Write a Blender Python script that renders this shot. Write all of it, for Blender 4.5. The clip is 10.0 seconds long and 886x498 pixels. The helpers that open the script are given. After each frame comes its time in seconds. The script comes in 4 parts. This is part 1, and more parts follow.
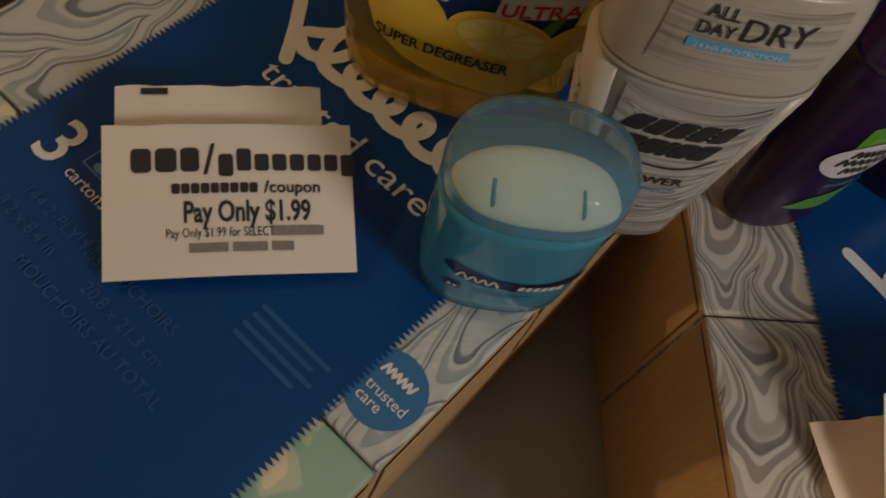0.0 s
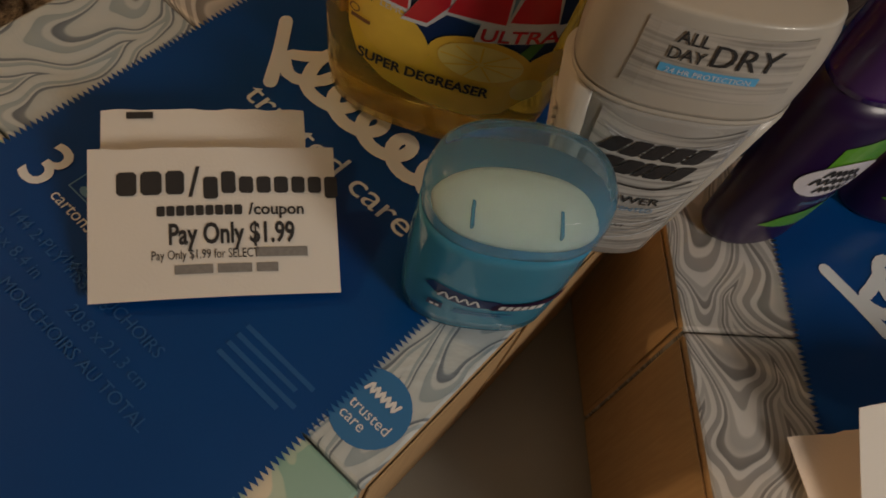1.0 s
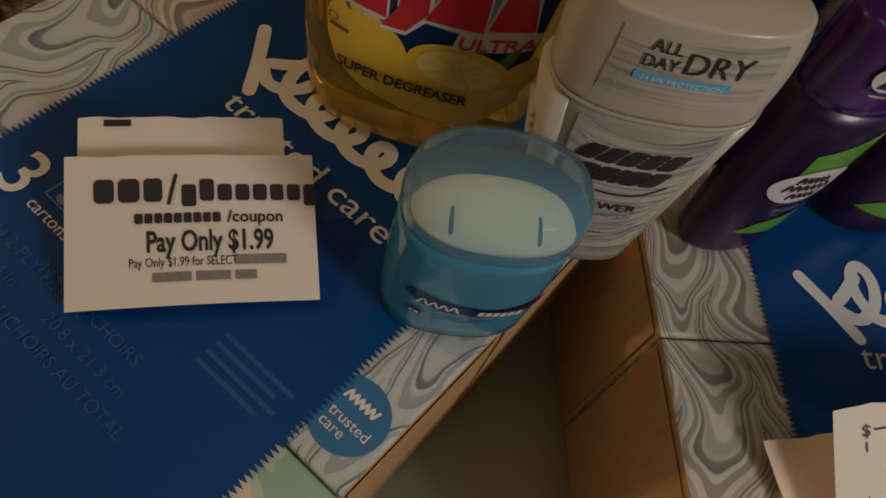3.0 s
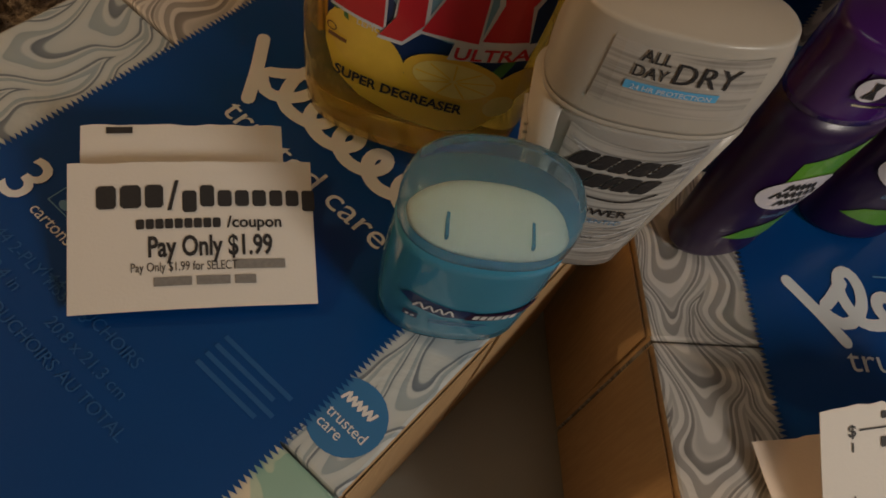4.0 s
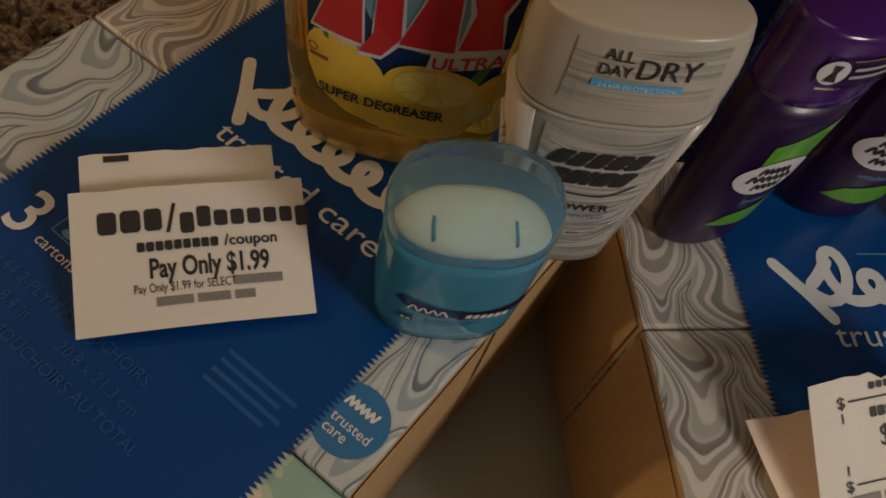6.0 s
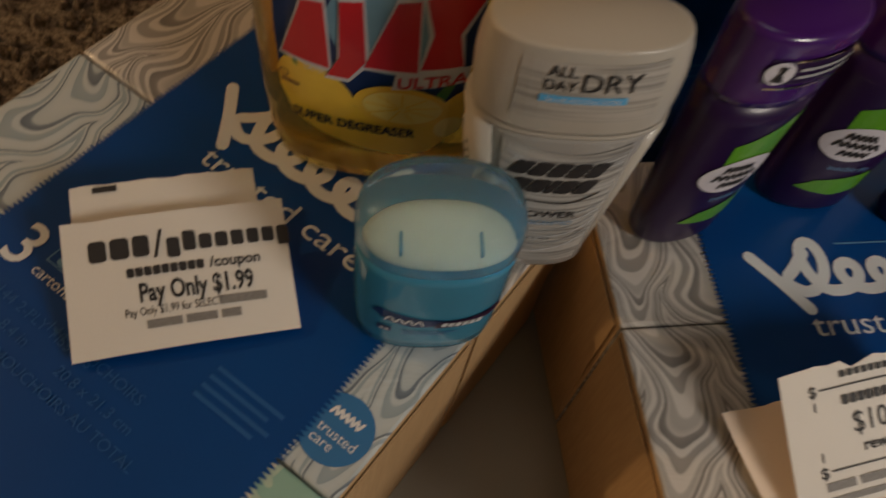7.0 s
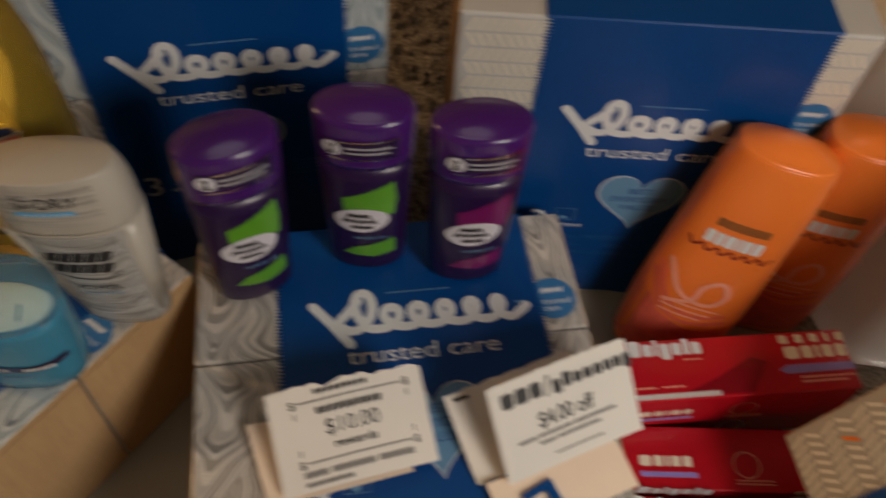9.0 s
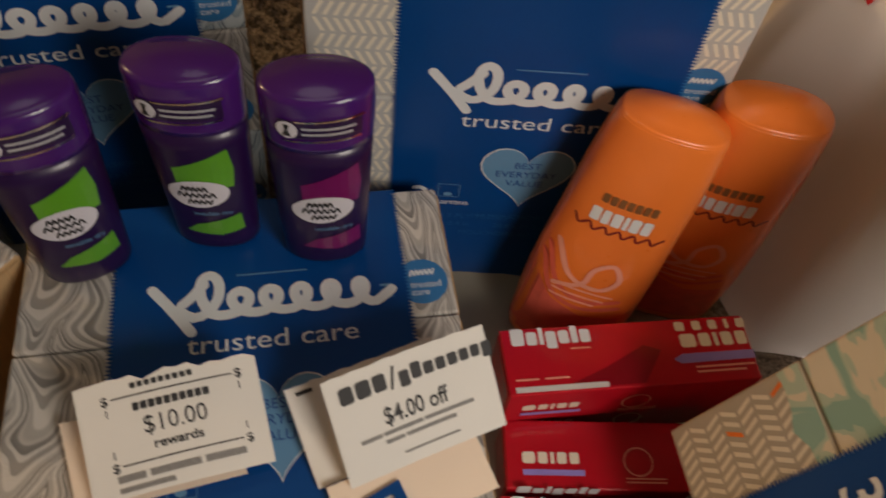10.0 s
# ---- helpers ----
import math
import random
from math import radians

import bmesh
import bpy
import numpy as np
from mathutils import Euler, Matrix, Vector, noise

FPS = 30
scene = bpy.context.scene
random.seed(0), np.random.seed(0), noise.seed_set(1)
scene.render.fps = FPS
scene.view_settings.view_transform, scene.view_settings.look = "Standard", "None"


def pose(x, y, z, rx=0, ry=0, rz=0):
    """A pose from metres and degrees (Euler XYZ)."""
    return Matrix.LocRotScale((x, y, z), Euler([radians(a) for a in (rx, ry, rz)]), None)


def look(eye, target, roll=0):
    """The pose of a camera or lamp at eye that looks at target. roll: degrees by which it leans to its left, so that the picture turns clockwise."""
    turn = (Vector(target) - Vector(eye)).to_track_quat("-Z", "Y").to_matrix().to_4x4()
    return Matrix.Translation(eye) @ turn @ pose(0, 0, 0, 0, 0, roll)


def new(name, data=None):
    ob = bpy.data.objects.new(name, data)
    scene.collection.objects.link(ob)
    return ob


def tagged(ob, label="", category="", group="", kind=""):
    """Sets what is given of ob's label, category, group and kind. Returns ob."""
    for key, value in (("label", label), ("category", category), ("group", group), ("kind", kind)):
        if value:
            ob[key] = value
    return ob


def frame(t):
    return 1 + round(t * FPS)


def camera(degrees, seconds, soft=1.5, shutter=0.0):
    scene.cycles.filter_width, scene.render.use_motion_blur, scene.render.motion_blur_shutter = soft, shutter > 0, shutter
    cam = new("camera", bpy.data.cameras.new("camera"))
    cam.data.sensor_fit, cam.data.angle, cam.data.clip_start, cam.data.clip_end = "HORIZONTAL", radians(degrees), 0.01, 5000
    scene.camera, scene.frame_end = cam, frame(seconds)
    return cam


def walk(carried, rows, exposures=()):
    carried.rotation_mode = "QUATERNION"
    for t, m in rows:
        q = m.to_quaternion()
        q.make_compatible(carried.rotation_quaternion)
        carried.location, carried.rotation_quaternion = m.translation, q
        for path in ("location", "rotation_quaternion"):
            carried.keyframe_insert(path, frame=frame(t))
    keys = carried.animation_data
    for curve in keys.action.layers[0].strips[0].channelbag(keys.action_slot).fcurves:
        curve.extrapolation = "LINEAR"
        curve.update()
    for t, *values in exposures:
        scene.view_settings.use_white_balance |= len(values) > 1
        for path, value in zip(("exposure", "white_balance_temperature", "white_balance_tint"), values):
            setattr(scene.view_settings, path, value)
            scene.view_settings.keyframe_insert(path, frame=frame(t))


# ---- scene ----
cam = camera(56.4, 10.0, 1.7, 0.9)
PATH = [
    (0, (0.052, 0.051, 0.376), (0.12, 1.023, -1.371), 21.4),
    (0.5, (0.055, 0.053, 0.379), (0.126, 1.04, -1.359), 20.7),
    (1, (0.054, 0.051, 0.381), (0.133, 1.059, -1.345), 21.4),
    (1.5, (0.054, 0.051, 0.381), (0.146, 1.064, -1.341), 21.9),
    (2, (0.054, 0.05, 0.381), (0.152, 1.074, -1.334), 22.2),
    (2.5, (0.055, 0.05, 0.38), (0.163, 1.082, -1.329), 22.5),
    (4, (0.054, 0.045, 0.386), (0.18, 1.106, -1.305), 23.2),
    (4.5, (0.056, 0.044, 0.388), (0.175, 1.103, -1.305), 21.8),
    (5, (0.058, 0.042, 0.394), (0.179, 1.112, -1.291), 20.4),
    (6.5, (0.062, 0.038, 0.395), (0.142, 1.114, -1.29), 16.5),
    (7, (0.076, 0.039, 0.409), (0.124, 1.107, -1.281), 13.2),
    (7.5, (0.104, 0.044, 0.432), (0.117, 1.14, -1.24), 9.7),
    (8, (0.148, 0.044, 0.459), (0.113, 1.18, -1.187), 7.2),
    (8.5, (0.216, 0.015, 0.488), (0.161, 1.168, -1.146), 7.3),
    (9, (0.3, 0.011, 0.53), (0.248, 1.166, -1.102), 5.7),
    (9.5, (0.343, 0.033, 0.497), (0.317, 1.186, -1.138), 6.0),
    (10, (0.363, 0.04, 0.495), (0.37, 1.178, -1.149), 8.2),
]
# the clip brightens a little as it pans
EXPOSURES = [(0, -0.15), (7, -0.10), (8.5, 0.02), (10, 0.04)]
walk(cam, [(t, look(eye, target, roll)) for t, eye, target, roll in PATH], EXPOSURES)

# ---- world and lights ----
world = bpy.data.worlds.new("world")
scene.world = world
world.use_nodes = True
world.node_tree.nodes["Background"].inputs[0].default_value = (0.75, 0.85, 1.0, 1)
world.node_tree.nodes["Background"].inputs[1].default_value = 0.02


def lamp(name, kind, matrix, power, color, size=0.1):
    data = bpy.data.lights.new(name, kind)
    data.energy, data.color = power, color
    if kind == "AREA":
        data.shape, data.size = "DISK", size
    else:
        data.shadow_soft_size = size
    ob = new(name, data)
    ob.matrix_world = matrix
    return ob


# a warm table lamp low to one side and a room lamp to the other
lamp("table_lamp_light", "POINT", pose(-2.55, 0.64, 1.95), 64.0, (1.0, 0.65, 0.34), 0.05)
lamp("room_lamp_light", "AREA", look((0.92, -0.36, 0.74), (0.50, 0.28, 0.08)), 6.2, (1.0, 0.90, 0.79), 0.36)
# soft overhead fill, added to lift the shade; no such lamp is known
lamp("overhead_fill_light", "AREA", look((0.30, 0.30, 2.36), (0.3, 0.3, 0.0)), 1.8, (1.0, 0.95, 0.86), 0.9)


# ---- materials ----


def nodes_of(name):
    m = bpy.data.materials.new(name)
    m.use_nodes = True
    return m, m.node_tree.nodes, m.node_tree.links, m.node_tree.nodes["Principled BSDF"]


def mat(name, color, rough=0.5, vary=0.12, scale=60.0, bump=0.0, bump_scale=400.0, coat=0.0, metal=0.0, glass=0.0, ior=1.45, spread=0.0):
    m, n, l, p = nodes_of(name)
    co = n.new("ShaderNodeTexCoord")
    a = n.new("ShaderNodeTexNoise")
    a.inputs["Scale"].default_value, a.inputs["Detail"].default_value = scale, 6
    l.new(co.outputs["Object"], a.inputs["Vector"])
    ramp = n.new("ShaderNodeMix")
    ramp.data_type = "RGBA"
    ramp.inputs["A"].default_value = (*[c * (1 - vary) for c in color], 1)
    ramp.inputs["B"].default_value = (*[min(1, c * (1 + vary)) for c in color], 1)
    l.new(a.outputs["Fac"], ramp.inputs["Factor"])
    l.new(ramp.outputs["Result"], p.inputs["Base Color"])
    r = n.new("ShaderNodeMapRange")
    r.inputs["To Min"].default_value, r.inputs["To Max"].default_value = max(0, rough - 0.06), rough + 0.06
    b = n.new("ShaderNodeTexNoise")
    b.inputs["Scale"].default_value, b.inputs["Detail"].default_value = bump_scale, 4
    l.new(co.outputs["Object"], b.inputs["Vector"])
    l.new(b.outputs["Fac"], r.inputs["Value"])
    l.new(r.outputs["Result"], p.inputs["Roughness"])
    if bump:
        k = n.new("ShaderNodeBump")
        k.inputs["Strength"].default_value, k.inputs["Distance"].default_value = bump, 0.001
        l.new(b.outputs["Fac"], k.inputs["Height"])
        l.new(k.outputs["Normal"], p.inputs["Normal"])
    p.inputs["Coat Weight"].default_value, p.inputs["Coat Roughness"].default_value = coat, 0.08
    p.inputs["Metallic"].default_value = metal
    p.inputs["Transmission Weight"].default_value, p.inputs["IOR"].default_value = glass, ior
    if spread:
        p.inputs["Subsurface Weight"].default_value = spread
        p.inputs["Subsurface Radius"].default_value = (0.004, 0.004, 0.004)
        p.inputs["Subsurface Scale"].default_value = 1.0
    return m


def film_bump(n, l, p, co, strength=0.25, scale=38.0):
    """Slack plastic wrap: long soft wrinkles."""
    b = n.new("ShaderNodeTexNoise")
    b.inputs["Scale"].default_value, b.inputs["Detail"].default_value, b.inputs["Distortion"].default_value = scale, 3, 1.2
    l.new(co, b.inputs["Vector"])
    k = n.new("ShaderNodeBump")
    k.inputs["Strength"].default_value, k.inputs["Distance"].default_value = strength, 0.004
    l.new(b.outputs["Fac"], k.inputs["Height"])
    l.new(k.outputs["Normal"], p.inputs["Normal"])
    l.new(k.outputs["Normal"], p.inputs["Coat Normal"])


def blue_film():
    m, n, l, p = nodes_of("blue_printed_film")
    co = n.new("ShaderNodeTexCoord").outputs["Object"]
    a = n.new("ShaderNodeTexNoise")
    a.inputs["Scale"].default_value = 14
    l.new(co, a.inputs["Vector"])
    mix = n.new("ShaderNodeMix")
    mix.data_type = "RGBA"
    mix.inputs["A"].default_value, mix.inputs["B"].default_value = (0.0, 0.045, 0.205, 1), (0.001, 0.060, 0.255, 1)
    l.new(a.outputs["Fac"], mix.inputs["Factor"])
    l.new(mix.outputs["Result"], p.inputs["Base Color"])
    p.inputs["Roughness"].default_value, p.inputs["Specular IOR Level"].default_value = 0.36, 0.3
    p.inputs["Coat Weight"].default_value, p.inputs["Coat Roughness"].default_value = 0.10, 0.07
    film_bump(n, l, p, co, 0.10, 11.0)
    return m


def marbled(name, stops, comb=0.017, depth=0.022, band=0.013, warp=0.030):
    """Combed marbled paper: bands drawn into nested arcs and then warped, under glossy wrap."""
    m, n, l, p = nodes_of(name)
    co = n.new("ShaderNodeTexCoord").outputs["Object"]
    v = co
    for k, amount in ((15.0, warp), (38.0, warp * 0.32)):
        a = n.new("ShaderNodeTexNoise")
        a.inputs["Scale"].default_value, a.inputs["Detail"].default_value = k, 0.6
        l.new(v, a.inputs["Vector"])
        sub = n.new("ShaderNodeVectorMath")
        sub.operation = "SUBTRACT"
        sub.inputs[1].default_value = (0.5, 0.5, 0.5)
        l.new(a.outputs["Color"], sub.inputs[0])
        mul = n.new("ShaderNodeVectorMath")
        mul.operation = "SCALE"
        mul.inputs["Scale"].default_value = amount * 2
        l.new(sub.outputs["Vector"], mul.inputs[0])
        add = n.new("ShaderNodeVectorMath")
        l.new(v, add.inputs[0])
        l.new(mul.outputs["Vector"], add.inputs[1])
        v = add.outputs["Vector"]
    sep = n.new("ShaderNodeSeparateXYZ")
    l.new(v, sep.inputs["Vector"])

    def math_node(kind, first, second=None):
        q = n.new("ShaderNodeMath")
        q.operation = kind
        l.new(first, q.inputs[0])
        if second is not None:
            if isinstance(second, float):
                q.inputs[1].default_value = second
            else:
                l.new(second, q.inputs[1])
        return q.outputs["Value"]

    across = math_node("ADD", sep.outputs["X"], sep.outputs["Z"])
    arc = math_node("ABSOLUTE", math_node("SINE", math_node("MULTIPLY", across, math.pi / comb)))
    pulled = math_node("ADD", sep.outputs["Y"], math_node("MULTIPLY", arc, depth))
    turns = math_node("FRACT", math_node("MULTIPLY", pulled, 1.0 / band))
    r = n.new("ShaderNodeValToRGB")
    r.color_ramp.elements[0].position, r.color_ramp.elements[0].color = stops[0][0], (*stops[0][1], 1)
    r.color_ramp.elements[1].position, r.color_ramp.elements[1].color = stops[-1][0], (*stops[-1][1], 1)
    for at, c in stops[1:-1]:
        r.color_ramp.elements.new(at).color = (*c, 1)
    l.new(turns, r.inputs["Fac"])
    l.new(r.outputs["Color"], p.inputs["Base Color"])
    p.inputs["Roughness"].default_value = 0.42
    p.inputs["Coat Weight"].default_value, p.inputs["Coat Roughness"].default_value = 0.75, 0.06
    film_bump(n, l, p, co, 0.45, 34.0)
    return m


def kraft():
    m, n, l, p = nodes_of("kraft_board")
    co = n.new("ShaderNodeTexCoord").outputs["Object"]
    s = n.new("ShaderNodeMapping")
    s.inputs["Scale"].default_value = (1, 1, 0.06)
    l.new(co, s.inputs["Vector"])
    a = n.new("ShaderNodeTexNoise")
    a.inputs["Scale"].default_value, a.inputs["Detail"].default_value = 700, 5
    l.new(s.outputs["Vector"], a.inputs["Vector"])
    b = n.new("ShaderNodeTexNoise")
    b.inputs["Scale"].default_value, b.inputs["Detail"].default_value = 18, 5
    l.new(co, b.inputs["Vector"])
    mul = n.new("ShaderNodeMath")
    mul.operation = "MULTIPLY"
    l.new(a.outputs["Fac"], mul.inputs[0])
    l.new(b.outputs["Fac"], mul.inputs[1])
    r = n.new("ShaderNodeValToRGB")
    r.color_ramp.elements[0].position, r.color_ramp.elements[0].color = 0.10, (0.44, 0.285, 0.14, 1)
    r.color_ramp.elements[1].position, r.color_ramp.elements[1].color = 0.38, (0.54, 0.355, 0.18, 1)
    l.new(mul.outputs["Value"], r.inputs["Fac"])
    l.new(r.outputs["Color"], p.inputs["Base Color"])
    p.inputs["Roughness"].default_value = 0.62
    p.inputs["Coat Weight"].default_value, p.inputs["Coat Roughness"].default_value = 0.25, 0.2
    film_bump(n, l, p, co, 0.15)
    return m


def carpet_pile():
    m, n, l, p = nodes_of("carpet_pile")
    co = n.new("ShaderNodeTexCoord").outputs["Object"]
    a = n.new("ShaderNodeTexNoise")
    a.inputs["Scale"].default_value, a.inputs["Detail"].default_value, a.inputs["Roughness"].default_value = 260, 5, 0.75
    l.new(co, a.inputs["Vector"])
    r = n.new("ShaderNodeValToRGB")
    r.color_ramp.elements[0].position, r.color_ramp.elements[0].color = 0.38, (0.13, 0.10, 0.072, 1)
    r.color_ramp.elements[1].position, r.color_ramp.elements[1].color = 0.66, (0.66, 0.56, 0.44, 1)
    r.color_ramp.elements.new(0.5).color = (0.36, 0.295, 0.225, 1)
    l.new(a.outputs["Fac"], r.inputs["Fac"])
    l.new(r.outputs["Color"], p.inputs["Base Color"])
    p.inputs["Roughness"].default_value = 0.95
    k = n.new("ShaderNodeBump")
    k.inputs["Strength"].default_value, k.inputs["Distance"].default_value = 1.0, 0.006
    l.new(a.outputs["Fac"], k.inputs["Height"])
    l.new(k.outputs["Normal"], p.inputs["Normal"])
    return m


BLUE = blue_film()
GREY_SWIRL = marbled("grey_marbled_print", [(0.0, (0.60, 0.57, 0.53)), (0.14, (0.58, 0.55, 0.51)), (0.17, (0.30, 0.285, 0.265)), (0.36, (0.33, 0.31, 0.29)), (0.39, (0.60, 0.57, 0.53)), (0.47, (0.58, 0.55, 0.51)), (0.50, (0.19, 0.18, 0.17)), (0.62, (0.25, 0.235, 0.22)), (0.66, (0.52, 0.49, 0.45)), (0.76, (0.40, 0.38, 0.355)), (0.88, (0.42, 0.40, 0.37)), (0.92, (0.60, 0.57, 0.53))], 0.027, 0.046, 0.030, 0.019)
PALE_SWIRL = marbled("pale_blue_marbled_print", [(0.0, (0.52, 0.57, 0.58)), (0.22, (0.50, 0.56, 0.58)), (0.25, (0.30, 0.37, 0.41)), (0.44, (0.34, 0.41, 0.45)), (0.48, (0.52, 0.57, 0.58)), (0.55, (0.50, 0.56, 0.58)), (0.58, (0.13, 0.16, 0.20)), (0.68, (0.18, 0.22, 0.26)), (0.72, (0.46, 0.52, 0.54)), (1.0, (0.52, 0.57, 0.58))], 0.029, 0.052, 0.032, 0.018)


def leafy():
    """Blots of teal and tan on cream."""
    m, n, l, p = nodes_of("teal_leaf_print")
    co = n.new("ShaderNodeTexCoord").outputs["Object"]
    a = n.new("ShaderNodeTexNoise")
    a.inputs["Scale"].default_value, a.inputs["Detail"].default_value, a.inputs["Distortion"].default_value = 24, 3.0, 1.1
    l.new(co, a.inputs["Vector"])
    r = n.new("ShaderNodeValToRGB")
    r.color_ramp.elements[0].position, r.color_ramp.elements[0].color = 0.0, (0.26, 0.44, 0.37, 1)
    r.color_ramp.elements[1].position, r.color_ramp.elements[1].color = 1.0, (0.36, 0.28, 0.18, 1)
    for at, c in ((0.46, (0.28, 0.47, 0.39)), (0.468, (0.46, 0.57, 0.45)), (0.500, (0.47, 0.58, 0.46)), (0.508, (0.72, 0.65, 0.50)), (0.60, (0.74, 0.67, 0.52)), (0.61, (0.46, 0.36, 0.23))):
        r.color_ramp.elements.new(at).color = (*c, 1)
    l.new(a.outputs["Fac"], r.inputs["Fac"])
    l.new(r.outputs["Color"], p.inputs["Base Color"])
    p.inputs["Roughness"].default_value = 0.4
    p.inputs["Coat Weight"].default_value, p.inputs["Coat Roughness"].default_value = 0.5, 0.12
    film_bump(n, l, p, co, 0.15, 14.0)
    return m


TEAL_LEAF = leafy()
TAUPE = mat("taupe_print", (0.46, 0.405, 0.32), 0.4, 0.08, coat=0.5)
GREYPRINT = mat("pale_grey_print", (0.50, 0.49, 0.47), 0.4, 0.08, coat=0.5)
CREAM = mat("cream_print", (0.78, 0.71, 0.58), 0.4, 0.05, coat=0.4)
KRAFT = kraft()
WHITE_INK = mat("white_ink", (0.72, 0.74, 0.76), 0.4, 0.03, coat=0.4)
PALE_BLUE_INK = mat("pale_blue_ink", (0.13, 0.29, 0.48), 0.4, 0.08, 40, coat=0.4)
MID_BLUE_INK = mat("mid_blue_ink", (0.035, 0.17, 0.40), 0.4, 0.05, coat=0.4)
FAINT_INK = mat("faint_blue_ink", (0.015, 0.098, 0.305), 0.35, 0.05, coat=0.35)
DEEP_INK = mat("deep_blue_ink", (0.012, 0.06, 0.24), 0.4, 0.05)
PAPER = mat("thermal_paper", (0.72, 0.69, 0.64), 0.75, 0.035, 25, 0.12, 900)
# the same coupon paper with warm lamplight put into its colour
WARM_LIT_PAPER = mat("warm_lit_thermal_paper", (0.82, 0.68, 0.55), 0.75, 0.04, 25, 0.12, 900)
BLACK_INK = mat("thermal_black_ink", (0.025, 0.024, 0.026), 0.6, 0.2, 600)
GREY_INK = mat("thermal_grey_ink", (0.22, 0.21, 0.20), 0.65, 0.3, 700)
CARPET = carpet_pile()
WALLPAINT = mat("wall_paint", (0.36, 0.325, 0.28), 0.8, 0.04, 4, 0.1, 150)
AMBER = mat("amber_dish_soap", (1.0, 0.70, 0.10), 0.03, 0.03, 20, glass=0.85, ior=1.36)
YELLOW = mat("yellow_label", (0.90, 0.60, 0.045), 0.35, 0.06, 40, coat=0.3)
LEMON = mat("lemon_print", (0.92, 0.58, 0.06), 0.38, 0.14, 120, coat=0.3)
LEMON_LIGHT = mat("lemon_flesh_print", (0.93, 0.72, 0.20), 0.38, 0.16, 90, coat=0.3)
NAVY = mat("navy_label", (0.006, 0.028, 0.12), 0.35, 0.25, 30, coat=0.3)
LABEL_HAZE = mat("pale_blue_label_glow", (0.20, 0.38, 0.50), 0.35, 0.35, 45, coat=0.3)
RED_INK = mat("red_label_ink", (0.62, 0.016, 0.02), 0.35, 0.08, 60, coat=0.3)
GREEN_INK = mat("leaf_green_ink", (0.05, 0.20, 0.03), 0.4, 0.25, 120, coat=0.3)
WHITE_PLASTIC = mat("white_plastic", (0.46, 0.43, 0.375), 0.32, 0.03, 15, 0.04, 300, coat=0.15, spread=0.1)
FROSTED = mat("clear_grey_plastic", (0.39, 0.38, 0.36), 0.25, 0.10, 30, 0.05, 160, coat=0.4)
SILVER_INK = mat("silver_ink", (0.50, 0.51, 0.53), 0.3, 0.15, 80, metal=0.3)
SKY_INK = mat("sky_blue_ink", (0.10, 0.42, 0.74), 0.35, 0.05)
PURPLE = mat("purple_plastic", (0.018, 0.0035, 0.047), 0.34, 0.15, 25, 0.03, 250, coat=0.15)
PURPLE_CAP = mat("purple_cap_plastic", (0.056, 0.010, 0.135), 0.22, 0.08, 25, 0.03, 250, coat=0.4)
MAGENTA = mat("magenta_label_film", (0.17, 0.007, 0.10), 0.3, 0.35, 30, coat=0.4)
GREEN = mat("apple_green_label", (0.11, 0.34, 0.018), 0.3, 0.22, 55, coat=0.4)
OVAL = mat("white_oval_label", (0.66, 0.64, 0.70), 0.35, 0.04, coat=0.3)
DARK_PLUM = mat("dark_plum_label", (0.022, 0.006, 0.045), 0.3, 0.2, coat=0.3)
FOIL = mat("gold_foil", (0.78, 0.64, 0.48), 0.2, 0.1, metal=1.0)
CAP_BLUE = mat("clear_blue_cap", (0.60, 0.83, 0.94), 0.10, 0.02, glass=0.90, ior=1.12, coat=0.6)
GEL_BLUE = mat("blue_tinted_shell", (0.050, 0.265, 0.43), 0.16, 0.10, 30, 0.03, 200, coat=0.5, spread=0.2)
INNER_WHITE = mat("white_inner_cover", (0.84, 0.83, 0.70), 0.4, 0.03, spread=0.15)
ORANGE = mat("orange_plastic", (0.86, 0.21, 0.035), 0.30, 0.05, 20, 0.03, 250, coat=0.2)
DARKRED_INK = mat("dark_red_ink", (0.22, 0.02, 0.02), 0.4, 0.1)
BROWN_INK = mat("brown_ink", (0.22, 0.09, 0.03), 0.4, 0.1)
PINK_INK = mat("pink_ribbon_ink", (0.85, 0.36, 0.26), 0.35, 0.15, 90)
ROSE_INK = mat("rose_ink", (0.74, 0.13, 0.085), 0.35, 0.25, 90)
RED_CARD = mat("glossy_red_carton", (0.48, 0.006, 0.018), 0.22, 0.12, 30, 0.04, 300, coat=0.6)
DEEP_RED = mat("deep_red_print", (0.24, 0.003, 0.012), 0.22, 0.25, 40, coat=0.6)
LILAC_INK = mat("lilac_ink", (0.30, 0.24, 0.62), 0.35, 0.2, 80)
HOLO = mat("silver_foil_strip", (0.82, 0.80, 0.79), 0.22, 0.15, 60, metal=0.25, coat=0.8)
BAG = mat("white_carrier_bag", (0.84, 0.80, 0.77), 0.42, 0.06, 10, 0.5, 32, coat=0.15, spread=0.1)

# white bag film with the shade between the packs put into its colour
SHADED_BAG = mat("shaded_bag_film", (0.30, 0.275, 0.215), 0.4, 0.14, 12, 0.3, 50, coat=0.25)

# ---- mesh helpers ----


